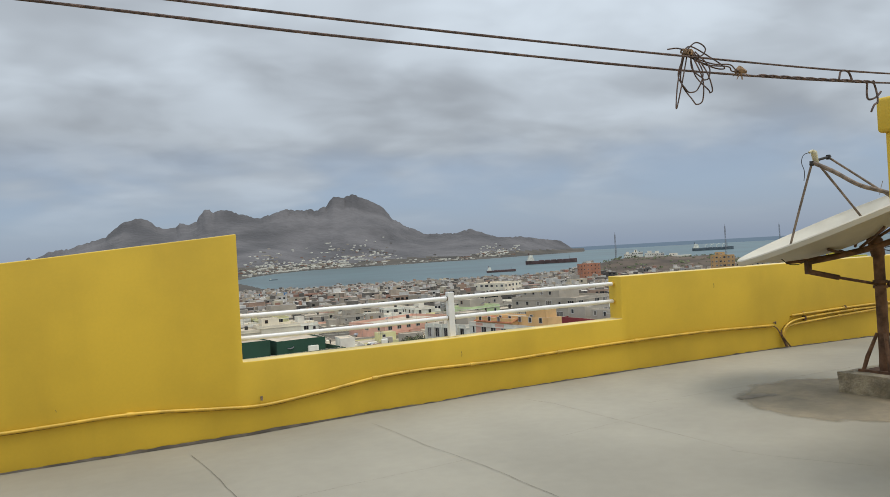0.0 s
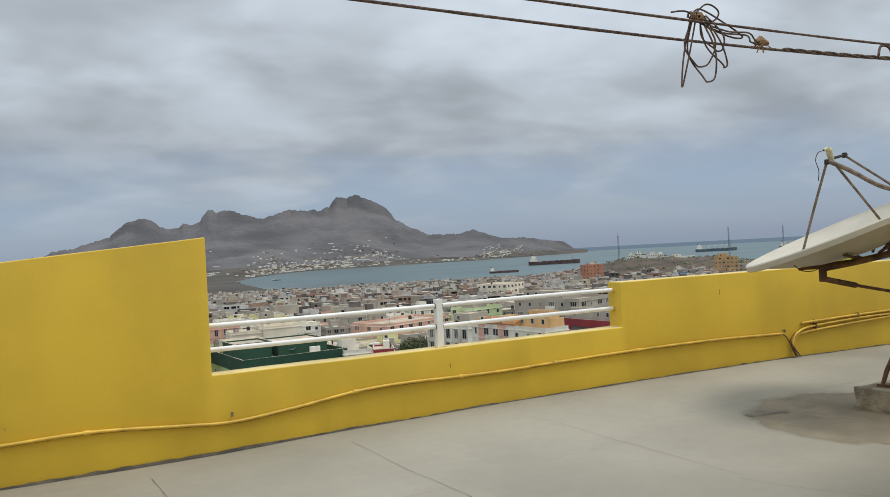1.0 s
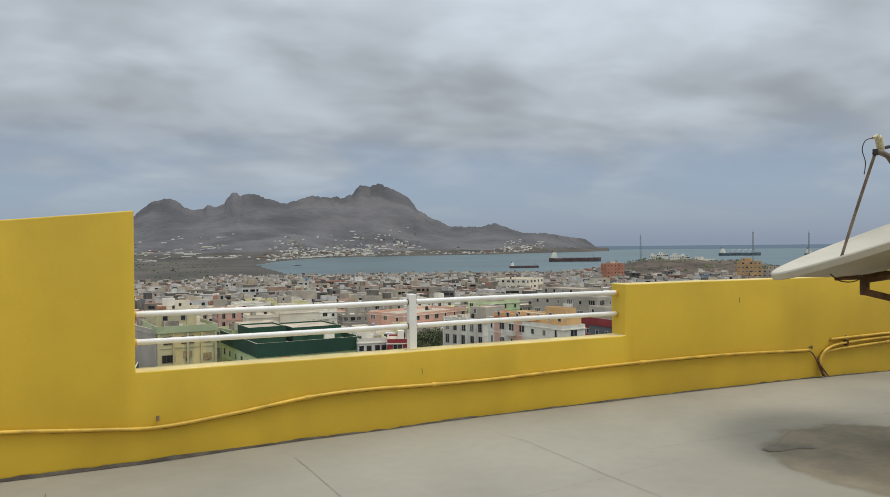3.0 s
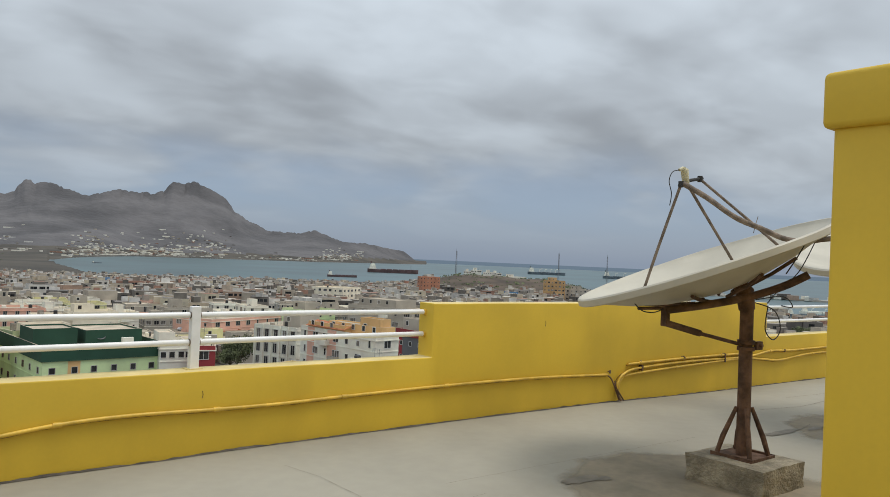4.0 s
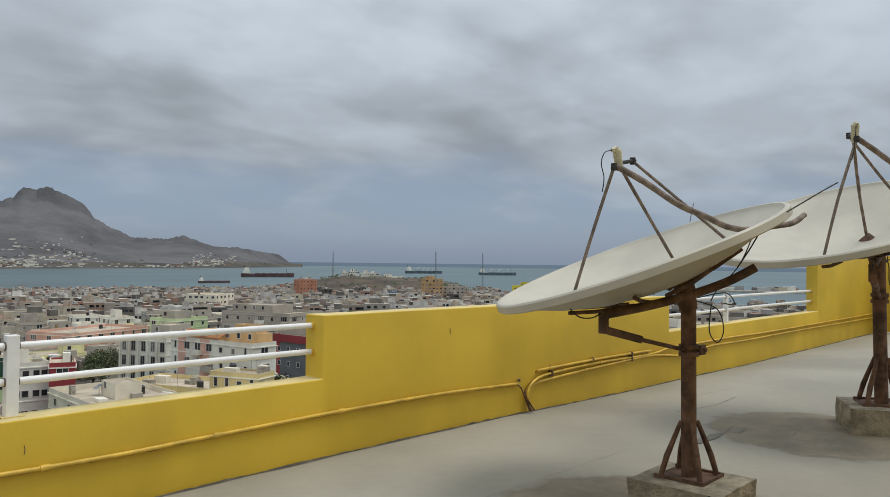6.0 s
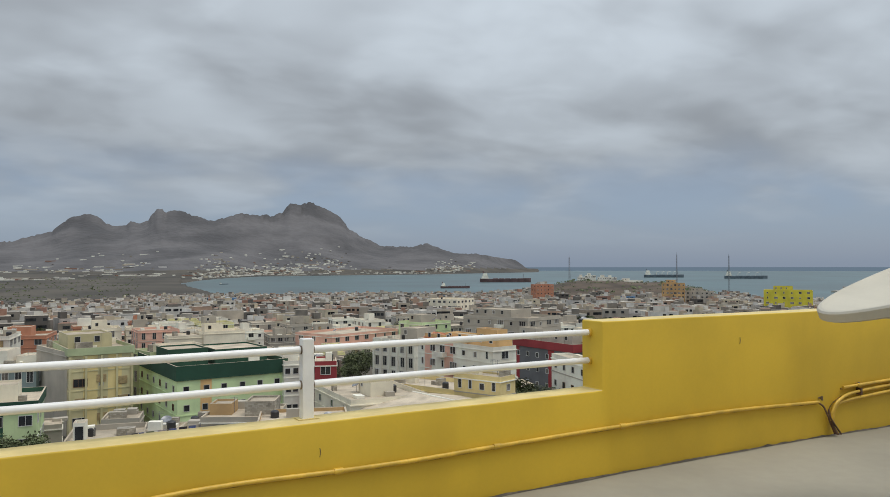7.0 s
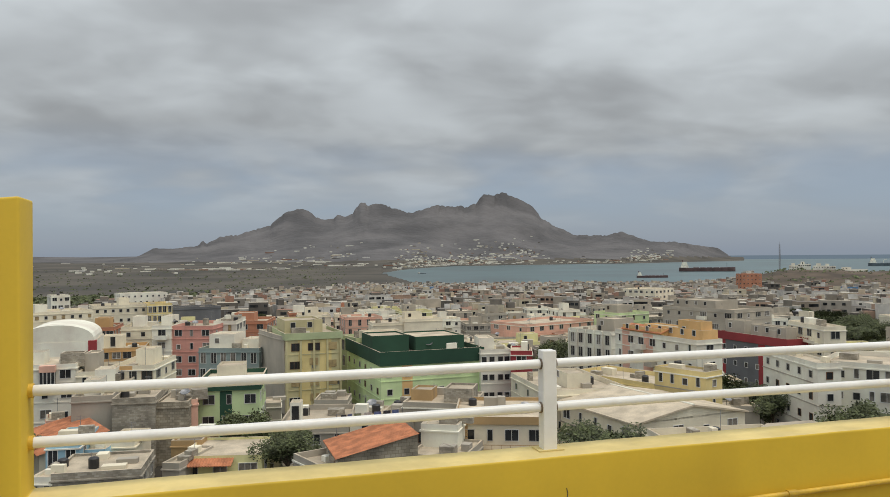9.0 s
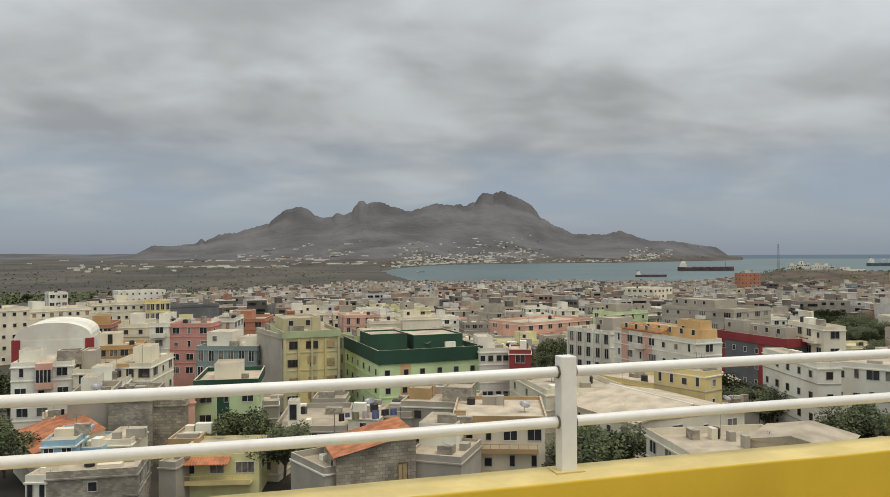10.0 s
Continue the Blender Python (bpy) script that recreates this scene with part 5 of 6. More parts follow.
house((96.2, 131.4), (97.1, 112.9), 5, -15.9, "slate", "slate grey block with crimson top band", cols=6, cap="crimson", cap_h=1.6, huts=[(0.0, 0.3, 0.3, 0.4, 2.2, "grey_render"), (0.4, 0.3, 0.5, 0.5, 1.8, "grey_render")], panels=[(0.0, 0.1, "crimson"), (0.6, 0.7, "crimson")], win="small", look_style="white")
house((103.7, 120.4), (100.2, 107.5), 4, -11.7, "cream", "cream ornate apartment block with balconies", cols=4, balc=1)
house((78.9, 96.8), (74.6, 80.8), 3.2, -13.3, "white", "white apartment block with narrow windows", cols=5, win="small", storey=2.9)
house((78.7, 85.2), (85.2, 75.8), 14, -13.6, "white", "white apartment block with small balconies", cols=6, storey=2.9, look_style="plain")
house((42.7, 92.4), (44.9, 76.6), 17, -18.3, "cream", "low cream hall with wide pitched roof", cols=5, win="wide", roof="ridge", look_style="white")
house((41.9, 69.1), (40.3, 58.3), 13, -17.1, "cream", "cream villa with flat roof and cornice", cols=3, win="wide", look_style="white")
house((48.9, 61.8), (53.7, 55.1), 8, -17.0, "cream", "cream villa front with classical pediment", cols=0, roof="pediment")
clad = house((24.7, 82.2), (34.5, 78.6), 12, -18.1, "cream", "tan house with wood clad bands and balcony", cols=4, balc=1, cap="tan", cap_h=0.9)
for k in range(19):
    part("cladding_board", box_mesh("cladding_board", (-0.05, -0.09, 2.2 + 0.42 * k, 1.35, -0.002, 2.56 + 0.42 * k), "tan"), clad, "tan wooden cladding board")
house((21.2, 94.5), (29.5, 90.1), 9, -17.6, "grey_render", "grey house with raw block roof walls", cols=2, huts=[(0.55, 0.2, 0.4, 0.5, 1.6, "block"), (0.05, 0.3, 0.3, 0.4, 1.2, "tan")])
house((20.0, 80.4), (23.7, 78.3), 6, -17.4, "white", "small white painted roof house", cols=0)
house((5.1, 95.9), (14.1, 93.9), 15, -20.2, "grey_render", "grey house with cluttered roof terrace", cols=3, huts=[(0.14, 0.25, 0.15, 0.15, 2.5, "white")])
house((14.2, 93.9), (17.7, 92.2), 6, -18.6, "cream", "weathered cream roof room of a house", cols=1, win="small")
house((18.6, 95.1), (22.3, 93.3), 8, -18.9, "grey_render", "grey house with a sagging roof shelter", cols=1)
house((6.1, 82.8), (8.8, 75.5), 10, -20.2, "grey_render", "grey rendered house end", cols=0)
house((9.8, 83.4), (10.0, 75.3), 8.4, -19.2, "stone", "rough stone house with orange tile roof", roof="tile", cols=0, side_door=True)
house((17.6, 76.9), (22.7, 73.4), 8, -19.7, "grey_render", "grey rendered yard house with flat roof", cols=0)
house((-6.0, 89.0), (2.9, 87.0), 9, -21.1, "paleyellow", "pale yellow house with tiled awning and curved balcony", cols=3, roof="awning", cap="butter", cap_h=0, balc=1)
house((-7.8, 86.9), (-6.0, 86.0), 8, -21.1, "grey_render", "grey rendered house beside the yellow one", cols=0)
house((3.2, 93.0), (5.4, 91.9), 7, -22.4, "cream", "narrow cream house with a flat roof", cols=1, win="small")
house((-7.4, 96.0), (-3.8, 95.1), 8, -20.8, "tan", "small tan house with a pale flat roof", cols=0)
house((-20.1, 105.5), (-15.1, 105.3), 10, -16.4, "grey_render", "long grey rendered house wall", cols=0, huts=[(0.2, 0.3, 0.4, 0.4, 1.6, "white")])
house((-15.1, 104.3), (-9.8, 103.8), 10, -16.7, "block", "unfinished grey block house", cols=0)
house((-9.8, 104.8), (-5.7, 104.1), 9, -17.6, "stone", "unfinished brown block wall house", cols=0)
house((-5.7, 106.0), (-4.5, 106.1), 9, -17.7, "salmon", "narrow salmon pink house strip", cols=0)
house((-4.6, 110.1), (3.7, 109.0), 12, -17.3, "lime", "small lime house with dark green upper wall", cap="dark_green", cap_h=1.3, cols=3, huts=[(0.25, 0.3, 0.45, 0.4, 1.7, "cream")], panels=[(0.35, 0.55, "dark_green")])
house((-20.3, 91.3), (-16.8, 90.9), 8, -19.0, "blue", "sky blue house with flat roof", cols=2, win="tall")
house((-17.1, 92.9), (-14.3, 92.3), 8, -20.4, "blue", "low blue lean-to house", cols=2, win="small")
house((-14.6, 94.2), (-11.3, 93.6), 7, -20.0, "cream", "cream roof room with a pale flat roof", cols=0)
house((-26.5, 106.3), (-21.5, 94.1), 7.5, -20.9, "cream", "house with orange tile roof", roof="tile", cols=1)
house((-24.5, 112.9), (-22.9, 113.2), 5, -20.7, "salmon", "small salmon pink roof room house", cols=0)
house((-17.9, 81.5), (-9.4, 80.8), 8, -20.0, "block", "low house with bare block walls", cols=1)
house((-19.9, 82.1), (-17.9, 81.5), 6, -20.3, "white", "narrow white house with small windows", cols=2, win="narrow")
house((-31.3, 125.7), (-22.8, 125.4), 9, -14.6, "white", "white house with salmon pink bay", cols=3, balcony="salmon", huts=[(0.05, 0.3, 0.35, 0.4, 1.6, "white"), (0.7, 0.2, 0.4, 0.3, 1.4, "block")])
house((-22.6, 124.4), (-17.7, 124.1), 11, -15.8, "cream", "cream house with rooftop rooms", cols=2, huts=[(0.1, 0.3, 0.4, 0.4, 2.4, "grey_render")])
house((-17.6, 123.1), (-11.3, 121.7), 12, -14.9, "cream", "cream and ochre stepped house", cols=3, huts=[(0.4, 0.3, 0.4, 0.4, 2.0, "cream")], panels=[(0.1, 0.5, "ochre")])
house((-19.9, 117.7), (-14.4, 117.4), 8, -16.6, "white", "white rooftop house with boxy rooms", cols=1, huts=[(0.1, 0.2, 0.5, 0.5, 1.7, "white")])
house((-37.8, 155.0), (-24.3, 155.5), 15, -14.3, "white", "white hall with a rounded roof and red corners", cols=0, roof="vault")
house((-25.6, 167.4), (-16.5, 167.5), 10, -17.1, "ochre", "ochre and cream house with roof terrace", cols=4, huts=[(0.05, 0.3, 0.45, 0.5, 2.2, "cream")])
house((-29.9, 185.0), (-24.7, 184.7), 12, -14.2, "brick", "brick red house with ochre roof rooms", cols=3, huts=[(0.1, 0.3, 0.6, 0.4, 1.8, "ochre")])
house((-22.7, 179.9), (-16.4, 179.5), 12, -13.9, "cream", "tall cream house with a roof room", cols=2, win="small", huts=[(0.3, 0.3, 0.4, 0.4, 2, "white")])
house((-15.5, 170.6), (-11.6, 169.8), 14, -13.0, "white", "narrow white apartment block", cols=1, storey=2.7, huts=[(0.2, 0.3, 0.5, 0.5, 1.6, "white")])
house((-11.7, 170.8), (-3.0, 168.1), 14, -13.2, "rose", "rose pink apartment block, several storeys high", cols=3, storey=2.8, look_style="white")
house((-3.0, 175.1), (1.8, 174.1), 12, -12.8, "white", "white apartment block beside the pink one", cols=2)
house((0.1, 202.1), (9.9, 199.8), 14, -15.1, "brick", "terracotta house beside a white block", cols=3, huts=[(0.1, 0.3, 0.5, 0.4, 1.8, "brick")])
house((-5.5, 148.1), (5.3, 144.0), 12, -15.6, "teal", "slate blue house with white rooftop storey", cols=6, win="tall", huts=[(0.12, 0.15, 0.42, 0.5, 2.4, "white"), (0.58, 0.4, 0.36, 0.4, 1.2, "white")])
house((-64.6, 224.5), (-51.3, 231.9), 14, -12.8, "cream", "long cream apartment block with small windows", cols=6, win="small")
house((-53.8, 243.6), (-38.5, 250.4), 14, -14.3, "cream", "long cream apartment block with small windows", cols=7, win="small", huts=[(0.1, 0.3, 0.2, 0.4, 2, "white")])
house((-39.4, 256.4), (-24.0, 260.2), 14, -13.6, "cream", "long cream apartment block with small windows", cols=7, win="small", huts=[(0.5, 0.3, 0.2, 0.4, 2, "cream")])
house((-23.8, 258.2), (-16.4, 259.7), 12, -13.4, "butter", "cream house with an arcaded top floor", cols=5, win="tall")
house((-17.1, 271.7), (-1.3, 277.1), 10, -15.7, "slate", "dark grey long warehouse wall", cols=0)
house((-63.6, 321.2), (-57.3, 323.4), 10, -12.9, "white", "tall white house at the town's edge", cols=3)
house((-51.1, 424.3), (-28.5, 432.3), 12, -17.3, "white", "long white shed at the town's edge", cols=8, win="small")
house((77.5, 217.4), (83.2, 202.4), 28, -18.8, "salmon", "large salmon pink apartment block", cols=3, win="wide")
house((106.9, 206.8), (109.4, 196.4), 12, -15.9, "lime", "lime green house with a roof room", cols=3, huts=[(0.2, 0.2, 0.5, 0.5, 2.0, "concrete")])
house((116.8, 185.0), (123.8, 163.2), 16, -13.2, "concrete", "unfinished concrete frame building", cols=6, win="triple", huts=[(0.05, 0.2, 0.6, 0.6, 1.8, "concrete")], look_style="plain")
house((110.5, 127.7), (111.5, 125.6), 5, -11.6, "white", "slim white house between larger blocks", cols=0)
house((221.8, 393.6), (232.0, 376.0), 22, -19.1, "cream", "cream school with pale roof", cols=6)
house((391.2, 508.9), (408.8, 507.8), 8, -15.8, "brick", "orange brick apartment block below the hill", cols=5, win="small")

# blocks filling the nearer town, street by street
rng = random.Random(11)
taken = [(ob.location.copy(), max(ob.dimensions.x, ob.dimensions.y)) for ob in scene.objects if ob.name.startswith("house")]
NEAR_WALLS = ["white", "cream", "white", "grey_render", "cream", "concrete", "white", "white", "salmon", "concrete", "block", "brick", "grey_render", "white", "white", "grey_render", "cream", "cream", "concrete", "paleyellow"]
LABEL = {"white": "white plastered flat-roofed house in the crowded town", "cream": "cream plastered flat-roofed house in the crowded town", "grey_render": "bare grey rendered house with a flat roof", "concrete": "unfinished concrete house with a flat roof", "ochre": "ochre flat-roofed house in the crowded town",
         "salmon": "salmon pink flat-roofed house in the crowded town", "paleyellow": "pale yellow house with a flat roof", "block": "unfinished blockwork house with a flat roof", "brick": "brick red house with a flat roof", "olive": "olive plastered house with a flat roof", "teal": "slate blue house with a flat roof", "blue": "sky blue house with a flat roof",
         "butter": "butter yellow house with a flat roof"}


def clear(x, y, size):
    for c, s in taken:
        dx, dy = x - c.x - s * 0.35, y - c.y - s * 0.25
        if dx * dx + dy * dy < (size * 0.55 + s * 0.55) ** 2:
            return False
    return True


# small houses in the gaps between the larger ones
r = 96.0
while r < 152:
    th = -17.0
    while th < 60:
        th += math.degrees(rng.uniform(7, 11) / r)
        x, y = r * math.sin(radians(th)) + rng.uniform(-1, 1), r * math.cos(radians(th)) + rng.uniform(-1, 1)
        if rng.random() < 0.25 or not clear(x, y, 6):
            continue
        wdt, dep, ang = rng.uniform(4.5, 7.5), rng.uniform(4.5, 7), radians(rng.uniform(-22, 12))
        gx = Vector((math.cos(ang), math.sin(ang), 0)) * wdt
        wl = rng.choice(("block", "grey_render", "cream", "white", "block", "concrete", "tan", "grey_render", "white"))
        kind = "tile" if rng.random() < 0.12 else "flat"
        house((x - gx.x / 2, y - gx.y / 2), (x + gx.x / 2, y + gx.y / 2), dep, land(x, y) + rng.uniform(3.2, 5.4), wl, LABEL.get(wl, "small tan plastered flat-roofed house"), cols=rng.choice((0, 1, 2, 2)), win=rng.choice(("small", "wide")), roof=kind, rng=rng)
        taken.append((Vector((x - gx.x / 2, y - gx.y / 2, 0)), wdt))
    r += 9.5
r = 158.0
while r < 330:
    step = 13.5 + r * 0.010
    th = -16.5 + rng.uniform(0, 2)
    while th < 83:
        dth = math.degrees((11.5 + r * 0.010) / r)
        th += dth
        x, y = r * math.sin(radians(th)) + rng.uniform(-2, 2), r * math.cos(radians(th)) + rng.uniform(-2, 2)
        street = rng.random() < 0.10 or (th > 41.5 and th < 47 and 230 < r < 350)
        if street or not clear(x, y, 12) or (r < 200 and th > 52):
            continue
        wdt, dep = rng.uniform(8, 14), rng.uniform(8, 13)
        hgt = rng.choice((5.5, 6.5, 8.5, 9.5, 7.5)) * (1.0 if r > 232 or th > 46.5 else 0.6)
        ang = radians(-8 + 10 * math.sin(r / 120) - th * 0.25 + rng.uniform(-4, 4))
        gx = Vector((math.cos(ang), math.sin(ang), 0)) * wdt
        g = land(x, y)
        wl = rng.choice(NEAR_WALLS)
        hut_list = [(rng.uniform(0.05, 0.5), rng.uniform(0.2, 0.4), rng.uniform(0.25, 0.45), 0.4, rng.uniform(1.8, 2.6), rng.choice((wl, "white", "grey_render")))] if rng.random() < 0.4 and r < 420 else []
        near = r < 330
        house((x - gx.x / 2, y - gx.y / 2), (x + gx.x / 2, y + gx.y / 2), dep, g + hgt, wl, LABEL[wl], cols=(rng.choice((2, 3, 4)) if near else rng.choice((1, 2))) if rng.random() < 0.85 else 0,
              storey=3.0 if near else 3.6, win=rng.choice(("wide", "wide", "tall")), huts=hut_list, rng=rng)
    r += step

# farther streets: too many and too small to tell apart
verts, faces, mats = [], [], []


def add_box(x, y, z0, w, d, h, ang, mat=0, windows=True):
    c, s = math.cos(ang), math.sin(ang)

    def put(px, py, pz):
        verts.append((x + px * c - py * s, y + px * s + py * c, z0 + pz))
        return len(verts) - 1

    ids = [put(px, py, pz) for pz in (0, h) for px, py in ((-w / 2, -d / 2), (w / 2, -d / 2), (w / 2, d / 2), (-w / 2, d / 2))]
    for k in range(4):
        n = (k + 1) % 4
        faces.append((ids[k], ids[n], ids[n + 4], ids[k + 4]))
        mats.append(mat)
    faces.append(tuple(put(px, py, h + 0.02) for px, py in ((-w / 2, -d / 2), (w / 2, -d / 2), (w / 2, d / 2), (-w / 2, d / 2))))
    mats.append(3 if mat in (0, 4) else mat)
    if windows:
        for k in range(rng.randint(4, 9 if math.hypot(x, y) > 560 else 13)):
            px, pz = rng.uniform(-w / 2 + 1, w / 2 - 1), max(0.8, h - rng.choice((2.2, 5.2)))
            q = [put(px - 0.7, -d / 2 - 0.06, pz), put(px + 0.7, -d / 2 - 0.06, pz), put(px + 0.7, -d / 2 - 0.06, pz + 1.2), put(px - 0.7, -d / 2 - 0.06, pz + 1.2)]
            faces.append(q)
            mats.append(1)


r = 352.0
while r < 1030:
    th = -16.0
    while th < 83:
        th += math.degrees((9.5 + rng.uniform(0, 8)) / r)
        if th < 9 and r > 690 + 40 * math.sin(th) + 26 * th:
            continue
        if 38.0 < th < 50.5 and r > 560 and (r > 725 or rng.random() < 0.45):
            continue
        if (th > 52 and r > 860) or (th > 57 and r > 700) or (th > 59.5 and r > 540):
            continue
        x, y = r * math.sin(radians(th)) + rng.uniform(-5, 5), r * math.cos(radians(th)) + rng.uniform(-5, 5)
        g = land(x, y)
        if g < SEA + 1.2:
            continue
        hgt = rng.choice((4.0, 5.0, 6.5, 7.0, 8.0, 9.5 if rng.random() < 0.5 else 6)) * (0.58 if r > 780 else 0.8 if r > 600 else 1.1)
        ang = radians(-th * 0.6 + rng.uniform(-15, 15))
        w, d = rng.uniform(6, 12.5), rng.uniform(7, 12)
        add_box(x, y, g - 1, w, d, hgt + 1, ang, 4 if rng.random() < 0.018 else 0)
        for _ in range(rng.choice((1, 1, 2, 3))):
            add_box(x + rng.uniform(-w / 4, w / 4), y + rng.uniform(-3, 3), g + hgt, w * rng.uniform(0.15, 0.5), d * rng.uniform(0.2, 0.5), rng.uniform(0.8, 2.8), ang, 0, False)
    r += 11.0 + r * 0.005
# villages at the foot of the mountain, sheds on the plain
def hamlet(count, th0, spread, r0, r_spread, along_coast=True, long=0.08):
    for _ in range(count):
        th = rng.gauss(th0, spread)
        r = (interp(COAST, th) if along_coast else 0) + r0 + abs(rng.gauss(0, r_spread))
        if r > 4250 or (along_coast and th < 12.3):
            continue
        x, y = polar(th, r)
        w = rng.uniform(6, 12) * (3.5 if rng.random() < long else 1)
        add_box(x, y, land(x, y) - 2, w, 10, rng.uniform(1.8, 3.8) + 2, radians(rng.uniform(-20, 20)), rng.choice((2, 2, 0, 3)), False)


def polar(th, r):
    return r * math.sin(radians(th)), r * math.cos(radians(th))


hamlet(100, 13.9, 0.7, 330, 260)
hamlet(260, 19.0, 2.1, 70, 250)
hamlet(120, 16.0, 1.6, 60, 160)
hamlet(70, 21.5, 1.0, 330, 150)
hamlet(120, 31.2, 0.9, 110, 130)
hamlet(70, 28.0, 1.4, 60, 60)
hamlet(70, 4.0, 3.2, 2900, 260, False, 0.4)
hamlet(60, 0.5, 2.4, 2050, 120, False, 0.5)
hamlet(50, 8.0, 2.0, 2300, 500, False, 0.4)
hamlet(30, -7.0, 3.0, 1800, 700, False, 0.2)
me = bpy.data.meshes.new("far_town")
me.from_pydata(verts, [], faces)
for k in ("far_walls", "pane", "white", "far_roof", "far_blue"):
    me.materials.append(M[k])
me.polygons.foreach_set("material_index", mats)
tagged(new("far_town", me), "crowded flat-roofed houses of the distant town and villages, white, grey and brown", "town", kind="stuff")


# ---- trees ----
def leaf_crown(name, rx, rz, lumps, leaves, size, seed, mat="leaf"):
    rg = random.Random(seed)
    verts, faces = [], []
    centres = [(Vector((rg.gauss(0, 0.5) * rx, rg.gauss(0, 0.5) * rx, rg.uniform(-0.5, 0.75) * rz)), rg.uniform(0.3, 0.55)) for _ in range(lumps)]
    for c, s in centres:
        for _ in range(leaves):
            v = Vector((rg.gauss(0, 1), rg.gauss(0, 1), rg.gauss(0, 0.8)))
            v = v.normalized() * rg.uniform(0.5, 1.05) * s * rx
            p = c + v
            a = Vector((rg.gauss(0, 1), rg.gauss(0, 1), rg.gauss(0, 0.6))).normalized()
            b = a.orthogonal().normalized()
            k = len(verts)
            z = size * rg.uniform(0.6, 1.4)
            verts += [p - a * z, p + b * z * 0.45, p + a * z, p - b * z * 0.45]
            faces.append((k, k + 1, k + 2, k + 3))
    me = bpy.data.meshes.new(name)
    me.from_pydata(verts, [], faces)
    me.materials.append(M[mat])
    return me, centres


def tree(seed, rx, h):
    root = tagged(new("tree"), "dusty green broadleaf tree among the houses", "tree", "town trees")
    crown, cs = leaf_crown("crown", rx, rx * 0.75, 24, 260, 0.15 * rx / 2.5, seed)
    top = h - rx * 0.6
    part("crown", crown, root, "", Matrix.Translation((0, 0, top)))
    bm = bmesh.new()
    tube(bm, [(0, 0, -0.5), (0.05, 0.02, h * 0.25), (0.12, -0.05, h * 0.5)], [0.24, 0.18, 0.14], 8)
    for c, s in cs[:7]:
        tube(bm, [(0.1, -0.04, h * 0.42), (c.x * 0.5, c.y * 0.5, h * 0.55 + 0.3), (c.x, c.y, top + c.z)], [0.11, 0.07, 0.03], 6)
    part("trunk", mesh_of("trunk", bm, "bark"), root)
    return root


def palm(seed, h):
    rg = random.Random(seed)
    root = tagged(new("palm_tree"), "tall palm with drooping grey green fronds", "palm tree", "town palms")
    bm = bmesh.new()
    tube(bm, [(0, 0, -0.5), (0.1, 0, h * 0.4), (0.25, 0.05, h)], [0.22, 0.17, 0.15], 8)
    part("trunk", mesh_of("trunk", bm, "bark"), root)
    bm = bmesh.new()
    for k in range(26):
        a, lift = rg.uniform(0, 6.28), rg.uniform(-0.3, 1.1)
        ln = rg.uniform(1.7, 2.4)
        d = Vector((math.cos(a), math.sin(a), 0))
        s = Vector((-d.y, d.x, 0))
        for j in range(9):
            t0 = (j + 1) / 10
            p = Vector((0.25, 0.05, h)) + d * ln * t0 + Vector((0, 0, ln * (lift * t0 - 0.95 * t0 * t0)))
            q = p + d * 0.22
            for sg in (-1, 1):
                e = p + s * sg * 0.5 * (1.1 - t0) + d * 0.25 - Vector((0, 0, 0.18))
                bm.faces.new([bm.verts.new(z) for z in (p, q, e)])
        pts = [Vector((0.25, 0.05, h)) + d * ln * t + Vector((0, 0, ln * (lift * t - 0.95 * t * t))) for t in (0, 0.3, 0.6, 1.0)]
        tube(bm, pts, [0.03, 0.025, 0.02, 0.01], 4, cap=False)
    part("crown", mesh_of("crown", bm, "palm"), root)
    return root


kinds = [tree(1, 3.0, 6.5), tree(2, 2.4, 5.5), tree(3, 3.6, 7.5)]
spots = [(1.7, 99.1), (3.5, 100.0), (38.7, 75.5), (41.5, 76.2), (36.5, 75.4), (69.2, 96.6), (73.6, 97.1), (75.5, 94.4), (74.1, 100.5), (76.1, 91.4), (75.8, 78.2), (76.3, 75.0), (79.0, 75.1), (-36.1, 143.1), (-36.7, 138.8), (-33.4, 133.4), (68.0, 154.5), (71.3, 157.4),
         (5.9, 88.8), (-27.1, 104.1), (-26.7, 98.0), (72, 70), (84, 76), (-40, 134), (-44, 140)]
for k in range(46):
    t, rr = rng.uniform(40.8, 47), rng.uniform(215, 350)
    spots.append((rr * math.sin(radians(t)), rr * math.cos(radians(t))))
for k in range(40):
    t, rr = rng.uniform(-14, 70), rng.uniform(200, 700)
    spots.append((rr * math.sin(radians(t)), rr * math.cos(radians(t))))
for k in range(46):
    t, rr = rng.uniform(62, 80), rng.uniform(60, 400)
    spots.append((rr * math.sin(radians(t)), rr * math.cos(radians(t))))
footprints = [(ob.matrix_basis.inverted(), max(v.co.x for v in ob.data.vertices), max(v.co.y for v in ob.data.vertices)) for ob in scene.objects if ob.name.split(".")[0] == "house" and ob.data]


def on_house(x, y, gap):
    for inv, w, d in footprints:
        p = inv @ Vector((x, y, 0))
        if -gap < p.x < w + gap and -gap < p.y < d + gap:
            return True
    return False


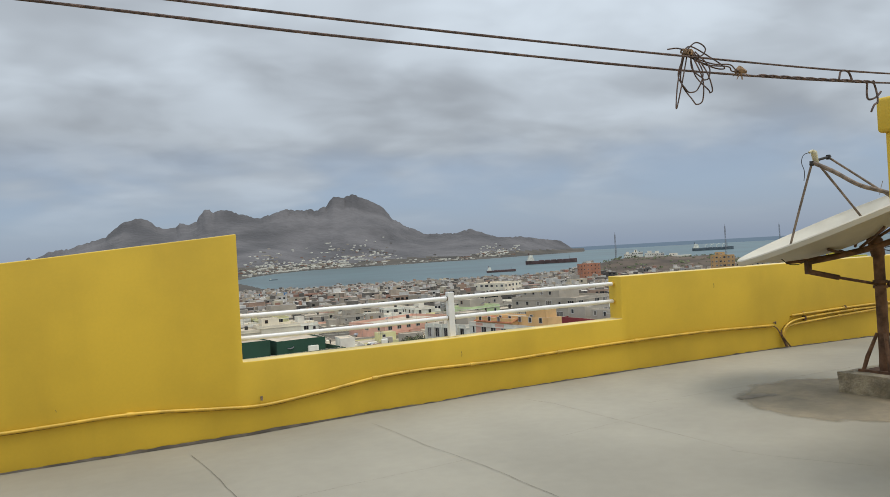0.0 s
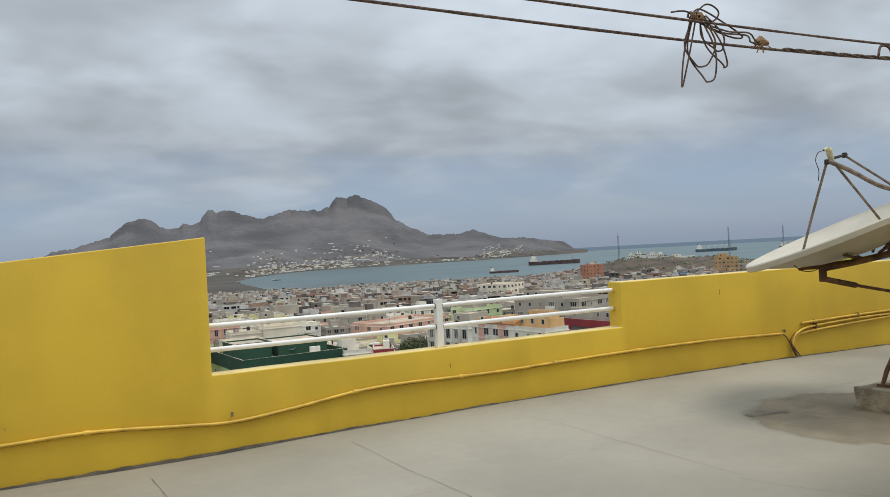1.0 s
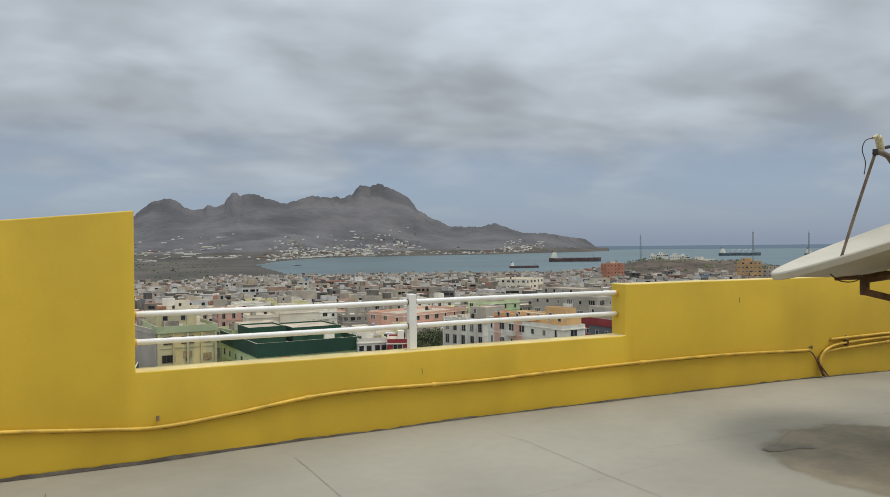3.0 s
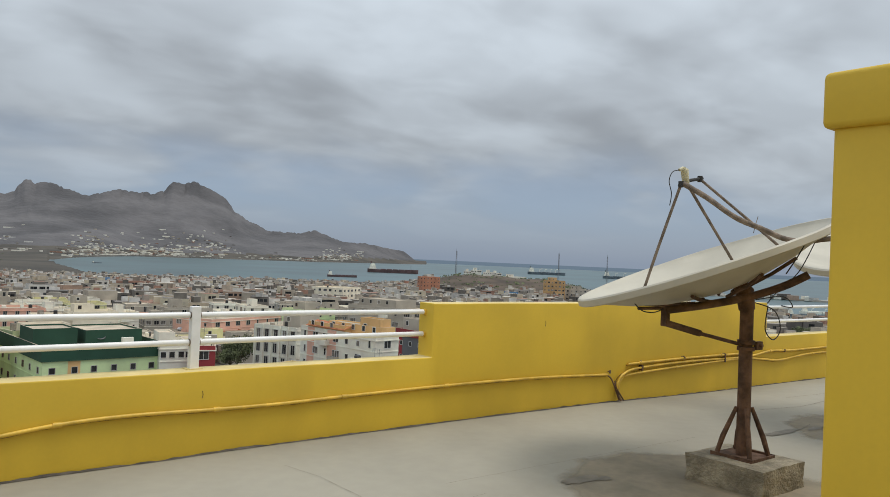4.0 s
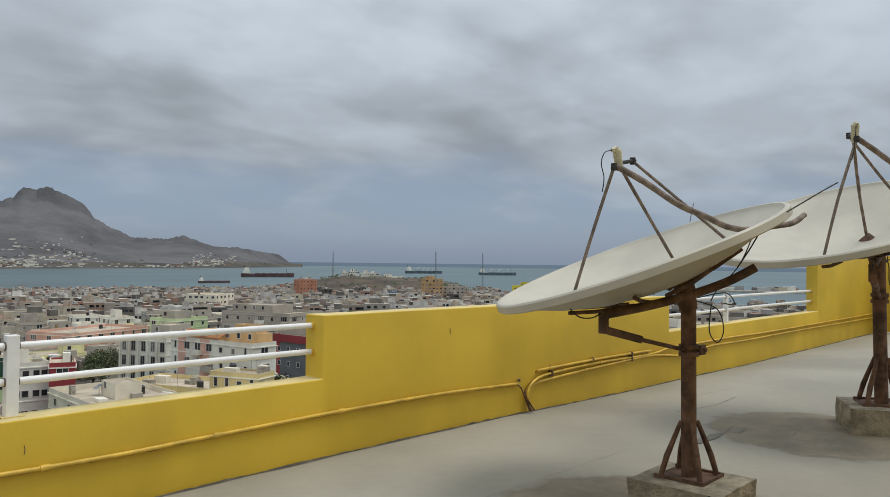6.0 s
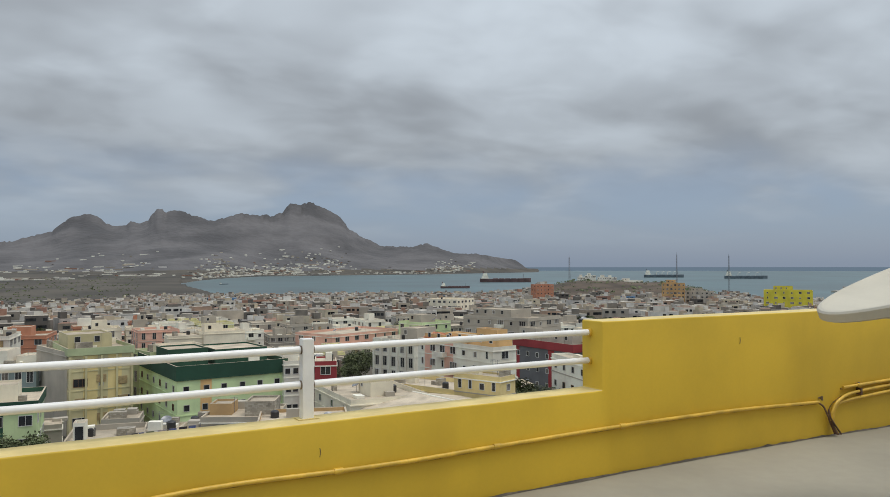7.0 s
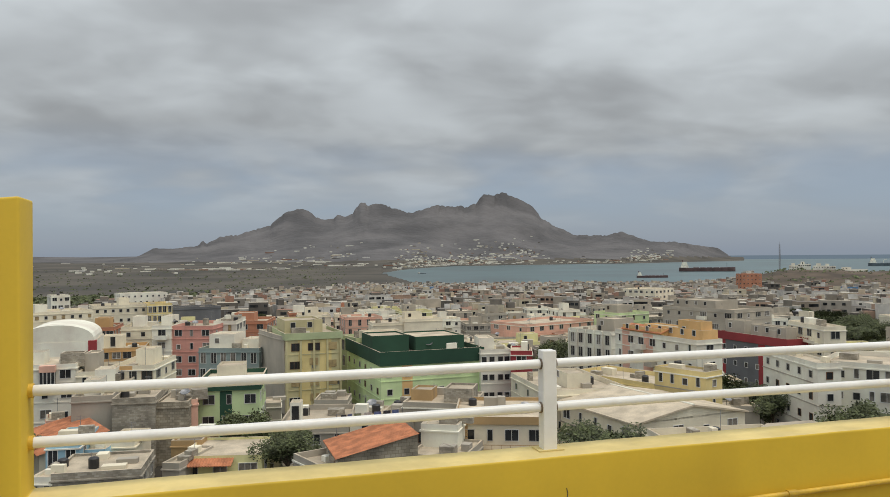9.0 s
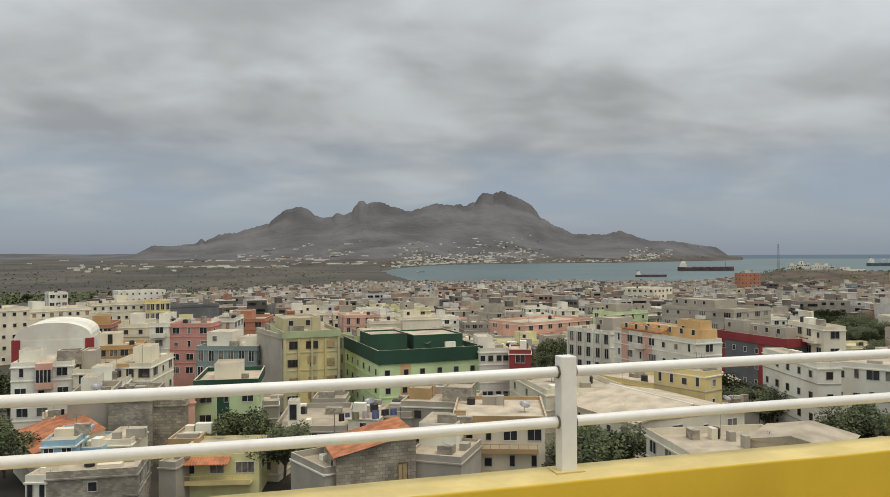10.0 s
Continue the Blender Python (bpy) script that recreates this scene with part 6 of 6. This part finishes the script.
for i, (x, y) in enumerate(spots):
    if i > 2 and on_house(x, y, 0.8):
        continue
    k = kinds[i % 3]
    m = pose(x, y, land(x, y), 0, 0, rng.uniform(0, 360))
    if i < 3:
        kinds[i].matrix_basis = m
    else:
        copy_thing(k, m)
p0 = palm(7, 7.0)
p0.matrix_basis = pose(64.5, 160.5, land(64.5, 160.5))
for x, y in ((71.5, 98.5), (77.5, 96.0), (50.5, 50.5), (120, 210)):
    copy_thing(p0, pose(x, y, land(x, y), 0, 0, x * 7))
# scrub on the plain and the far woods, beyond counting
vs, fs = [], []
for k in range(3300):
    u = rng.random()
    if u < 0.22:
        t, rr = rng.uniform(-14, 60), rng.uniform(340, 980)
    elif u < 0.45:
        t, rr = rng.uniform(-17, 9), rng.uniform(900, 2300)
    elif u < 0.94:
        t, rr = rng.uniform(-16, 14), rng.gauss(760, 40)
    else:
        t, rr = rng.uniform(38, 49), rng.uniform(740, 930)
    x, y = rr * math.sin(radians(t)), rr * math.cos(radians(t))
    z = land(x, y)
    s = rng.uniform(1.2, 3.0) * (0.8 if u < 0.22 else 0.55 if u < 0.45 else (0.9 if u < 0.94 else 0.35))
    for j in range(5):
        c = Vector((x + rng.gauss(0, s), y + rng.gauss(0, s), z + rng.uniform(0.2, 1.0) * s))
        a = Vector((rng.gauss(0, 1), rng.gauss(0, 1), rng.gauss(0, 0.7))).normalized() * s
        b = a.orthogonal().normalized() * s * 0.7
        i = len(vs)
        vs += [c - a, c + b, c + a, c - b]
        fs.append((i, i + 1, i + 2, i + 3))
me = bpy.data.meshes.new("scrub")
me.from_pydata(vs, [], fs)
me.materials.append(M["leaf"])
tagged(new("scrub", me), "low dark scrub and trees scattered over the dry plain", "scrub", kind="stuff")


# ---- masts, ships, harbour ----
def mast(x, y, z0, z1, width=2.2):
    root = tagged(new("lattice_mast"), "thin steel lattice radio mast above the harbour hill", "mast", "radio masts")
    root.location = (x, y, z0)
    h = z1 - z0
    bm = bmesh.new()
    for sx, sy in ((-1, -1), (1, -1), (0, 1)):
        tube(bm, [(sx * width / 2, sy * width / 2, -1), (sx * width / 4, sy * width / 4, h)], 0.16, 5)
    n = 14
    for k in range(n):
        a, b = h * k / n, h * (k + 1) / n
        w0, w1 = width / 2 * (1 - 0.5 * k / n), width / 2 * (1 - 0.5 * (k + 1) / n)
        tube(bm, [(-w0, -w0, a), (w1, -w1, b)], 0.10, 4)
        tube(bm, [(w0, -w0, a), (0, w1, b)], 0.10, 4)
        tube(bm, [(0, w0, a), (-w1, -w1, b)], 0.10, 4)
    part("lattice", mesh_of("lattice", bm, "metal"), root)
    part("antenna", tube_mesh("antenna", [(0, 0, h - 1), (0, 0, h + 3)], 0.12, "metal", 5), root)
    return root


for x, y, z1 in ((628, 750, 10.0), (820, 750, 14.0), (975, 788, 13.5)):
    mast(x, y, land(x, y), z1)


def ship(x, y, yaw, length, hull, label, cranes=0, bridge_aft=1):
    root = tagged(new("cargo_ship"), label, "ship", "ships at anchor")
    root.matrix_basis = pose(x, y, SEA, 0, 0, yaw)
    w, h = length * 0.15, length * 0.06
    bm = bmesh.new()
    sec = [(-0.5, 0.75), (-0.46, 1.0), (-0.2, 1.0), (0.2, 1.0), (0.38, 0.85), (0.47, 0.4), (0.51, 0.03)]
    rings = []
    for t, k in sec:
        sheer = h * (0.28 if t > 0.35 else (0.18 if t < -0.4 else 0))
        rings.append([bm.verts.new((t * length, s * w / 2 * k * f, z)) for s, f, z in ((-1, 0.85, -2), (-1, 1, h + sheer), (1, 1, h + sheer), (1, 0.85, -2))])
    for a, b in zip(rings, rings[1:]):
        for k in range(4):
            bm.faces.new((a[k], b[k], b[(k + 1) % 4], a[(k + 1) % 4]))
    bm.faces.new(rings[0])
    bm.faces.new(rings[-1][::-1])
    part("hull", mesh_of("hull", bm, hull), root)
    bx = -0.40 * length * bridge_aft
    bm = bmesh.new()
    for k in range(4):
        s = 1 - k * 0.14
        box(bm, bx - length * 0.07 * s, -w * 0.42 * s, h + k * length * 0.03, bx + length * 0.07 * s, w * 0.42 * s, h + (k + 1) * length * 0.03)
    part("superstructure", mesh_of("superstructure", bm, "white"), root, "white bridge house")
    part("funnel", tube_mesh("funnel", [(bx - length * 0.03, 0, h + length * 0.11), (bx - length * 0.035, 0, h + length * 0.16)], length * 0.013, hull, 10), root)
    part("foremast", tube_mesh("foremast", [(0.36 * length, 0, h), (0.36 * length, 0, h + length * 0.1)], length * 0.004, "metal", 6), root)
    for k in range(cranes):
        t = (-0.18 + 0.42 * k / max(1, cranes - 1)) * length
        part("crane", tube_mesh("crane", [(t, 0, h), (t, 0, h + length * 0.075), (t + length * 0.07, 0, h + length * 0.10)], length * 0.006, "white", 6), root)
    bm = bmesh.new()
    for k in range(5):
        t = (-0.24 + 0.12 * k) * length
        box(bm, t, -w * 0.32, h, t + length * 0.1, w * 0.32, h + length * 0.014)
    part("hatch_covers", mesh_of("hatch_covers", bm, hull), root)
    return root


ship(*polar(31.45, 1420), -25, 54, "hull_red", "small rust red coaster at anchor in the bay")
ship(*polar(35.18, 1890), -30, 124, "hull_red", "long dark red tanker with white bridge at anchor")
ship(*polar(46.6, 2580), -40, 124, "hull_grey", "pale grey bulk carrier with deck cranes", 4)
ship(*polar(52.1, 2430), -45, 118, "hull_grey", "pale container ship at anchor off the town", 3)
ship(*polar(14.6, 1776), 20, 22, "hull_grey", "small grey fishing boat near the beach")
for k in range(9):
    t, rr = rng.uniform(61, 72), rng.uniform(660, 1000)
    x, y = polar(t, rr)
    ship(x, y, rng.uniform(-60, 0), rng.uniform(18, 45), rng.choice(("hull_grey", "hull_red", "white")), "moored harbour boat with white wheelhouse", rng.choice((0, 0, 2)))
bm = bmesh.new()
for k in range(40):
    x, y = polar(58 + k * 0.5, 1330 + 30 * math.sin(k * 0.2))
    box(bm, x - 9, y - 9, SEA - 1, x + 9, y + 9, SEA + 2.2 + 0.8 * rng.random())
tagged(new("breakwater", mesh_of("breakwater", bm, "concrete")), "long grey harbour breakwater", "breakwater", kind="structure")
verts, faces, mats = [], [], []
for k in range(60):
    t, rr = rng.uniform(58, 77), 1330 + rng.uniform(-12, 20)
    x, y = polar(t, rr)
    add_box(x, y, SEA + 1, rng.uniform(6, 22), 8, rng.uniform(3, 9), radians(-t), rng.choice((0, 0, 2)), False)
me = bpy.data.meshes.new("harbour_sheds")
me.from_pydata(verts, [], faces)
for k in ("far_walls", "pane", "white", "far_roof", "far_blue"):
    me.materials.append(M[k])
me.polygons.foreach_set("material_index", mats)
tagged(new("harbour_sheds", me), "low white and grey harbour sheds along the breakwater", "sheds", kind="stuff")
# white houses on the harbour hill
for t, rr, w, h in ((40.9, 900, 11, 4.5), (41.5, 890, 12, 6), (42.5, 875, 15, 4.0), (43.0, 900, 12, 3.6), (44.3, 905, 30, 1.4)):
    x, y = polar(t, rr)
    a = radians(-t)
    gx = Vector((math.cos(a), math.sin(a), 0)) * w / 2
    house((x - gx.x, y - gx.y), (x + gx.x, y + gx.y), 14, land(x, y) + h, "white", "white villa on the bare harbour hill", cols=6, storey=3.2, huts=[(0.2, 0.2, 0.3, 0.4, 2.5, "white")], rng=rng)
for t, rr, w, h, mt, lb in ((55.0, 520, 28, 18, "vivid_yellow", "yellow apartment block by the harbour"), (47.4, 640, 18, 19, "ochre", "orange framed apartment block near the harbour"), (49.2, 650, 22, 13, "concrete", "grey apartment block near the harbour"), (55.5, 540, 20, 11, "white", "white house by the harbour")):
    x, y = polar(t, rr)
    a = radians(-t)
    gx = Vector((math.cos(a), math.sin(a), 0)) * w / 2
    house((x - gx.x, y - gx.y), (x + gx.x, y + gx.y), 14, land(x, y) + h, mt, lb, cols=6, storey=3.2, huts=[(0.2, 0.2, 0.4, 0.4, 2.5, mt)], rng=rng)


# ---- parked cars ----
def car():
    root = tagged(new("car"), "white parked van between the houses", "car", "parked cars")
    bm = bmesh.new()
    prof = [(-2.1, 0.35), (-2.1, 0.95), (-1.95, 1.05), (-1.6, 1.75), (1.0, 1.75), (1.55, 1.05), (2.1, 0.92), (2.15, 0.35)]
    sides = [[bm.verts.new((x, s * (0.85 if z < 1.2 else 0.72), z)) for x, z in prof] for s in (-1, 1)]
    n = len(prof)
    for k in range(n):
        bm.faces.new((sides[0][k], sides[1][k], sides[1][(k + 1) % n], sides[0][(k + 1) % n]))
    bm.faces.new(sides[0][::-1])
    bm.faces.new(sides[1])
    bmesh.ops.recalc_face_normals(bm, faces=bm.faces[:])
    bmesh.ops.bevel(bm, geom=bm.edges[:], offset=0.05, segments=2, affect="EDGES")
    part("body", smooth(mesh_of("body", bm, "car_white")), root)
    bm = bmesh.new()
    for s in (-1, 1):
        v = [bm.verts.new((x, s * y, z)) for x, y, z in ((-1.5, 0.80, 1.15), (1.2, 0.80, 1.15), (0.85, 0.745, 1.62), (-1.4, 0.745, 1.62))]
        bm.faces.new(v)
    v = [bm.verts.new(p) for p in ((1.50, -0.66, 1.18), (1.50, 0.66, 1.18), (1.10, 0.62, 1.66), (1.10, -0.62, 1.66))]
    bm.faces.new(v)
    part("windows", mesh_of("windows", bm, "pane"), root)
    for x in (-1.35, 1.35):
        for s in (-1, 1):
            wl = part("wheel", tube_mesh("wheel", [(x, s * 0.68, 0.32), (x, s * 0.88, 0.32)], 0.32, "black", 16), root)
            part("rim", tube_mesh("rim", [(x, s * 0.88, 0.32), (x, s * 0.89, 0.32)], 0.19, "metal", 12), wl)
    return root


c0 = car()
cars = [(28.6, 77.5, 60), (-38, 128, 20), (-42, 124, 10), (52, 118, 70), (1, 128, 30), (60, 96, 15)]
for i, (x, y, a) in enumerate(cars):
    m = pose(x, y, land(x, y) + 0.02, 0, 0, a)
    if i == 0:
        c0.matrix_basis = m
    else:
        copy_thing(c0, m)

# washing hung out on a flat roof
wash = tagged(new("washing_line"), "washing line with dark and pale clothes on a roof", "washing line")
wash.matrix_basis = pose(11.0, 83.5, -18.0, 0, 0, 8)
bm = bmesh.new()
for x in (0, 8):
    tube(bm, [(x, 0, -1.2), (x, 0, 1.7)], 0.05, 6)
tube(bm, [(0, 0, 1.6), (4, 0, 1.45), (8, 0, 1.6)], 0.015, 5)
part("line", mesh_of("line", bm, "metal"), wash)
x = 0.5
while x < 7.4:
    wd, ht = rng.uniform(0.4, 0.9), rng.uniform(0.5, 1.1)
    bm = bmesh.new()
    top = [bm.verts.new((x + wd * k / 5, 0.03 * math.sin(k * 1.9), 1.5)) for k in range(6)]
    low = [bm.verts.new((x + wd * k / 5, 0.10 * math.sin(k * 1.9 + 0.6), 1.5 - ht)) for k in range(6)]
    for k in range(5):
        bm.faces.new((top[k], low[k], low[k + 1], top[k + 1]))
    part("garment", mesh_of("garment", bm, "cloth"), wash)
    x += wd + rng.uniform(0.05, 0.4)
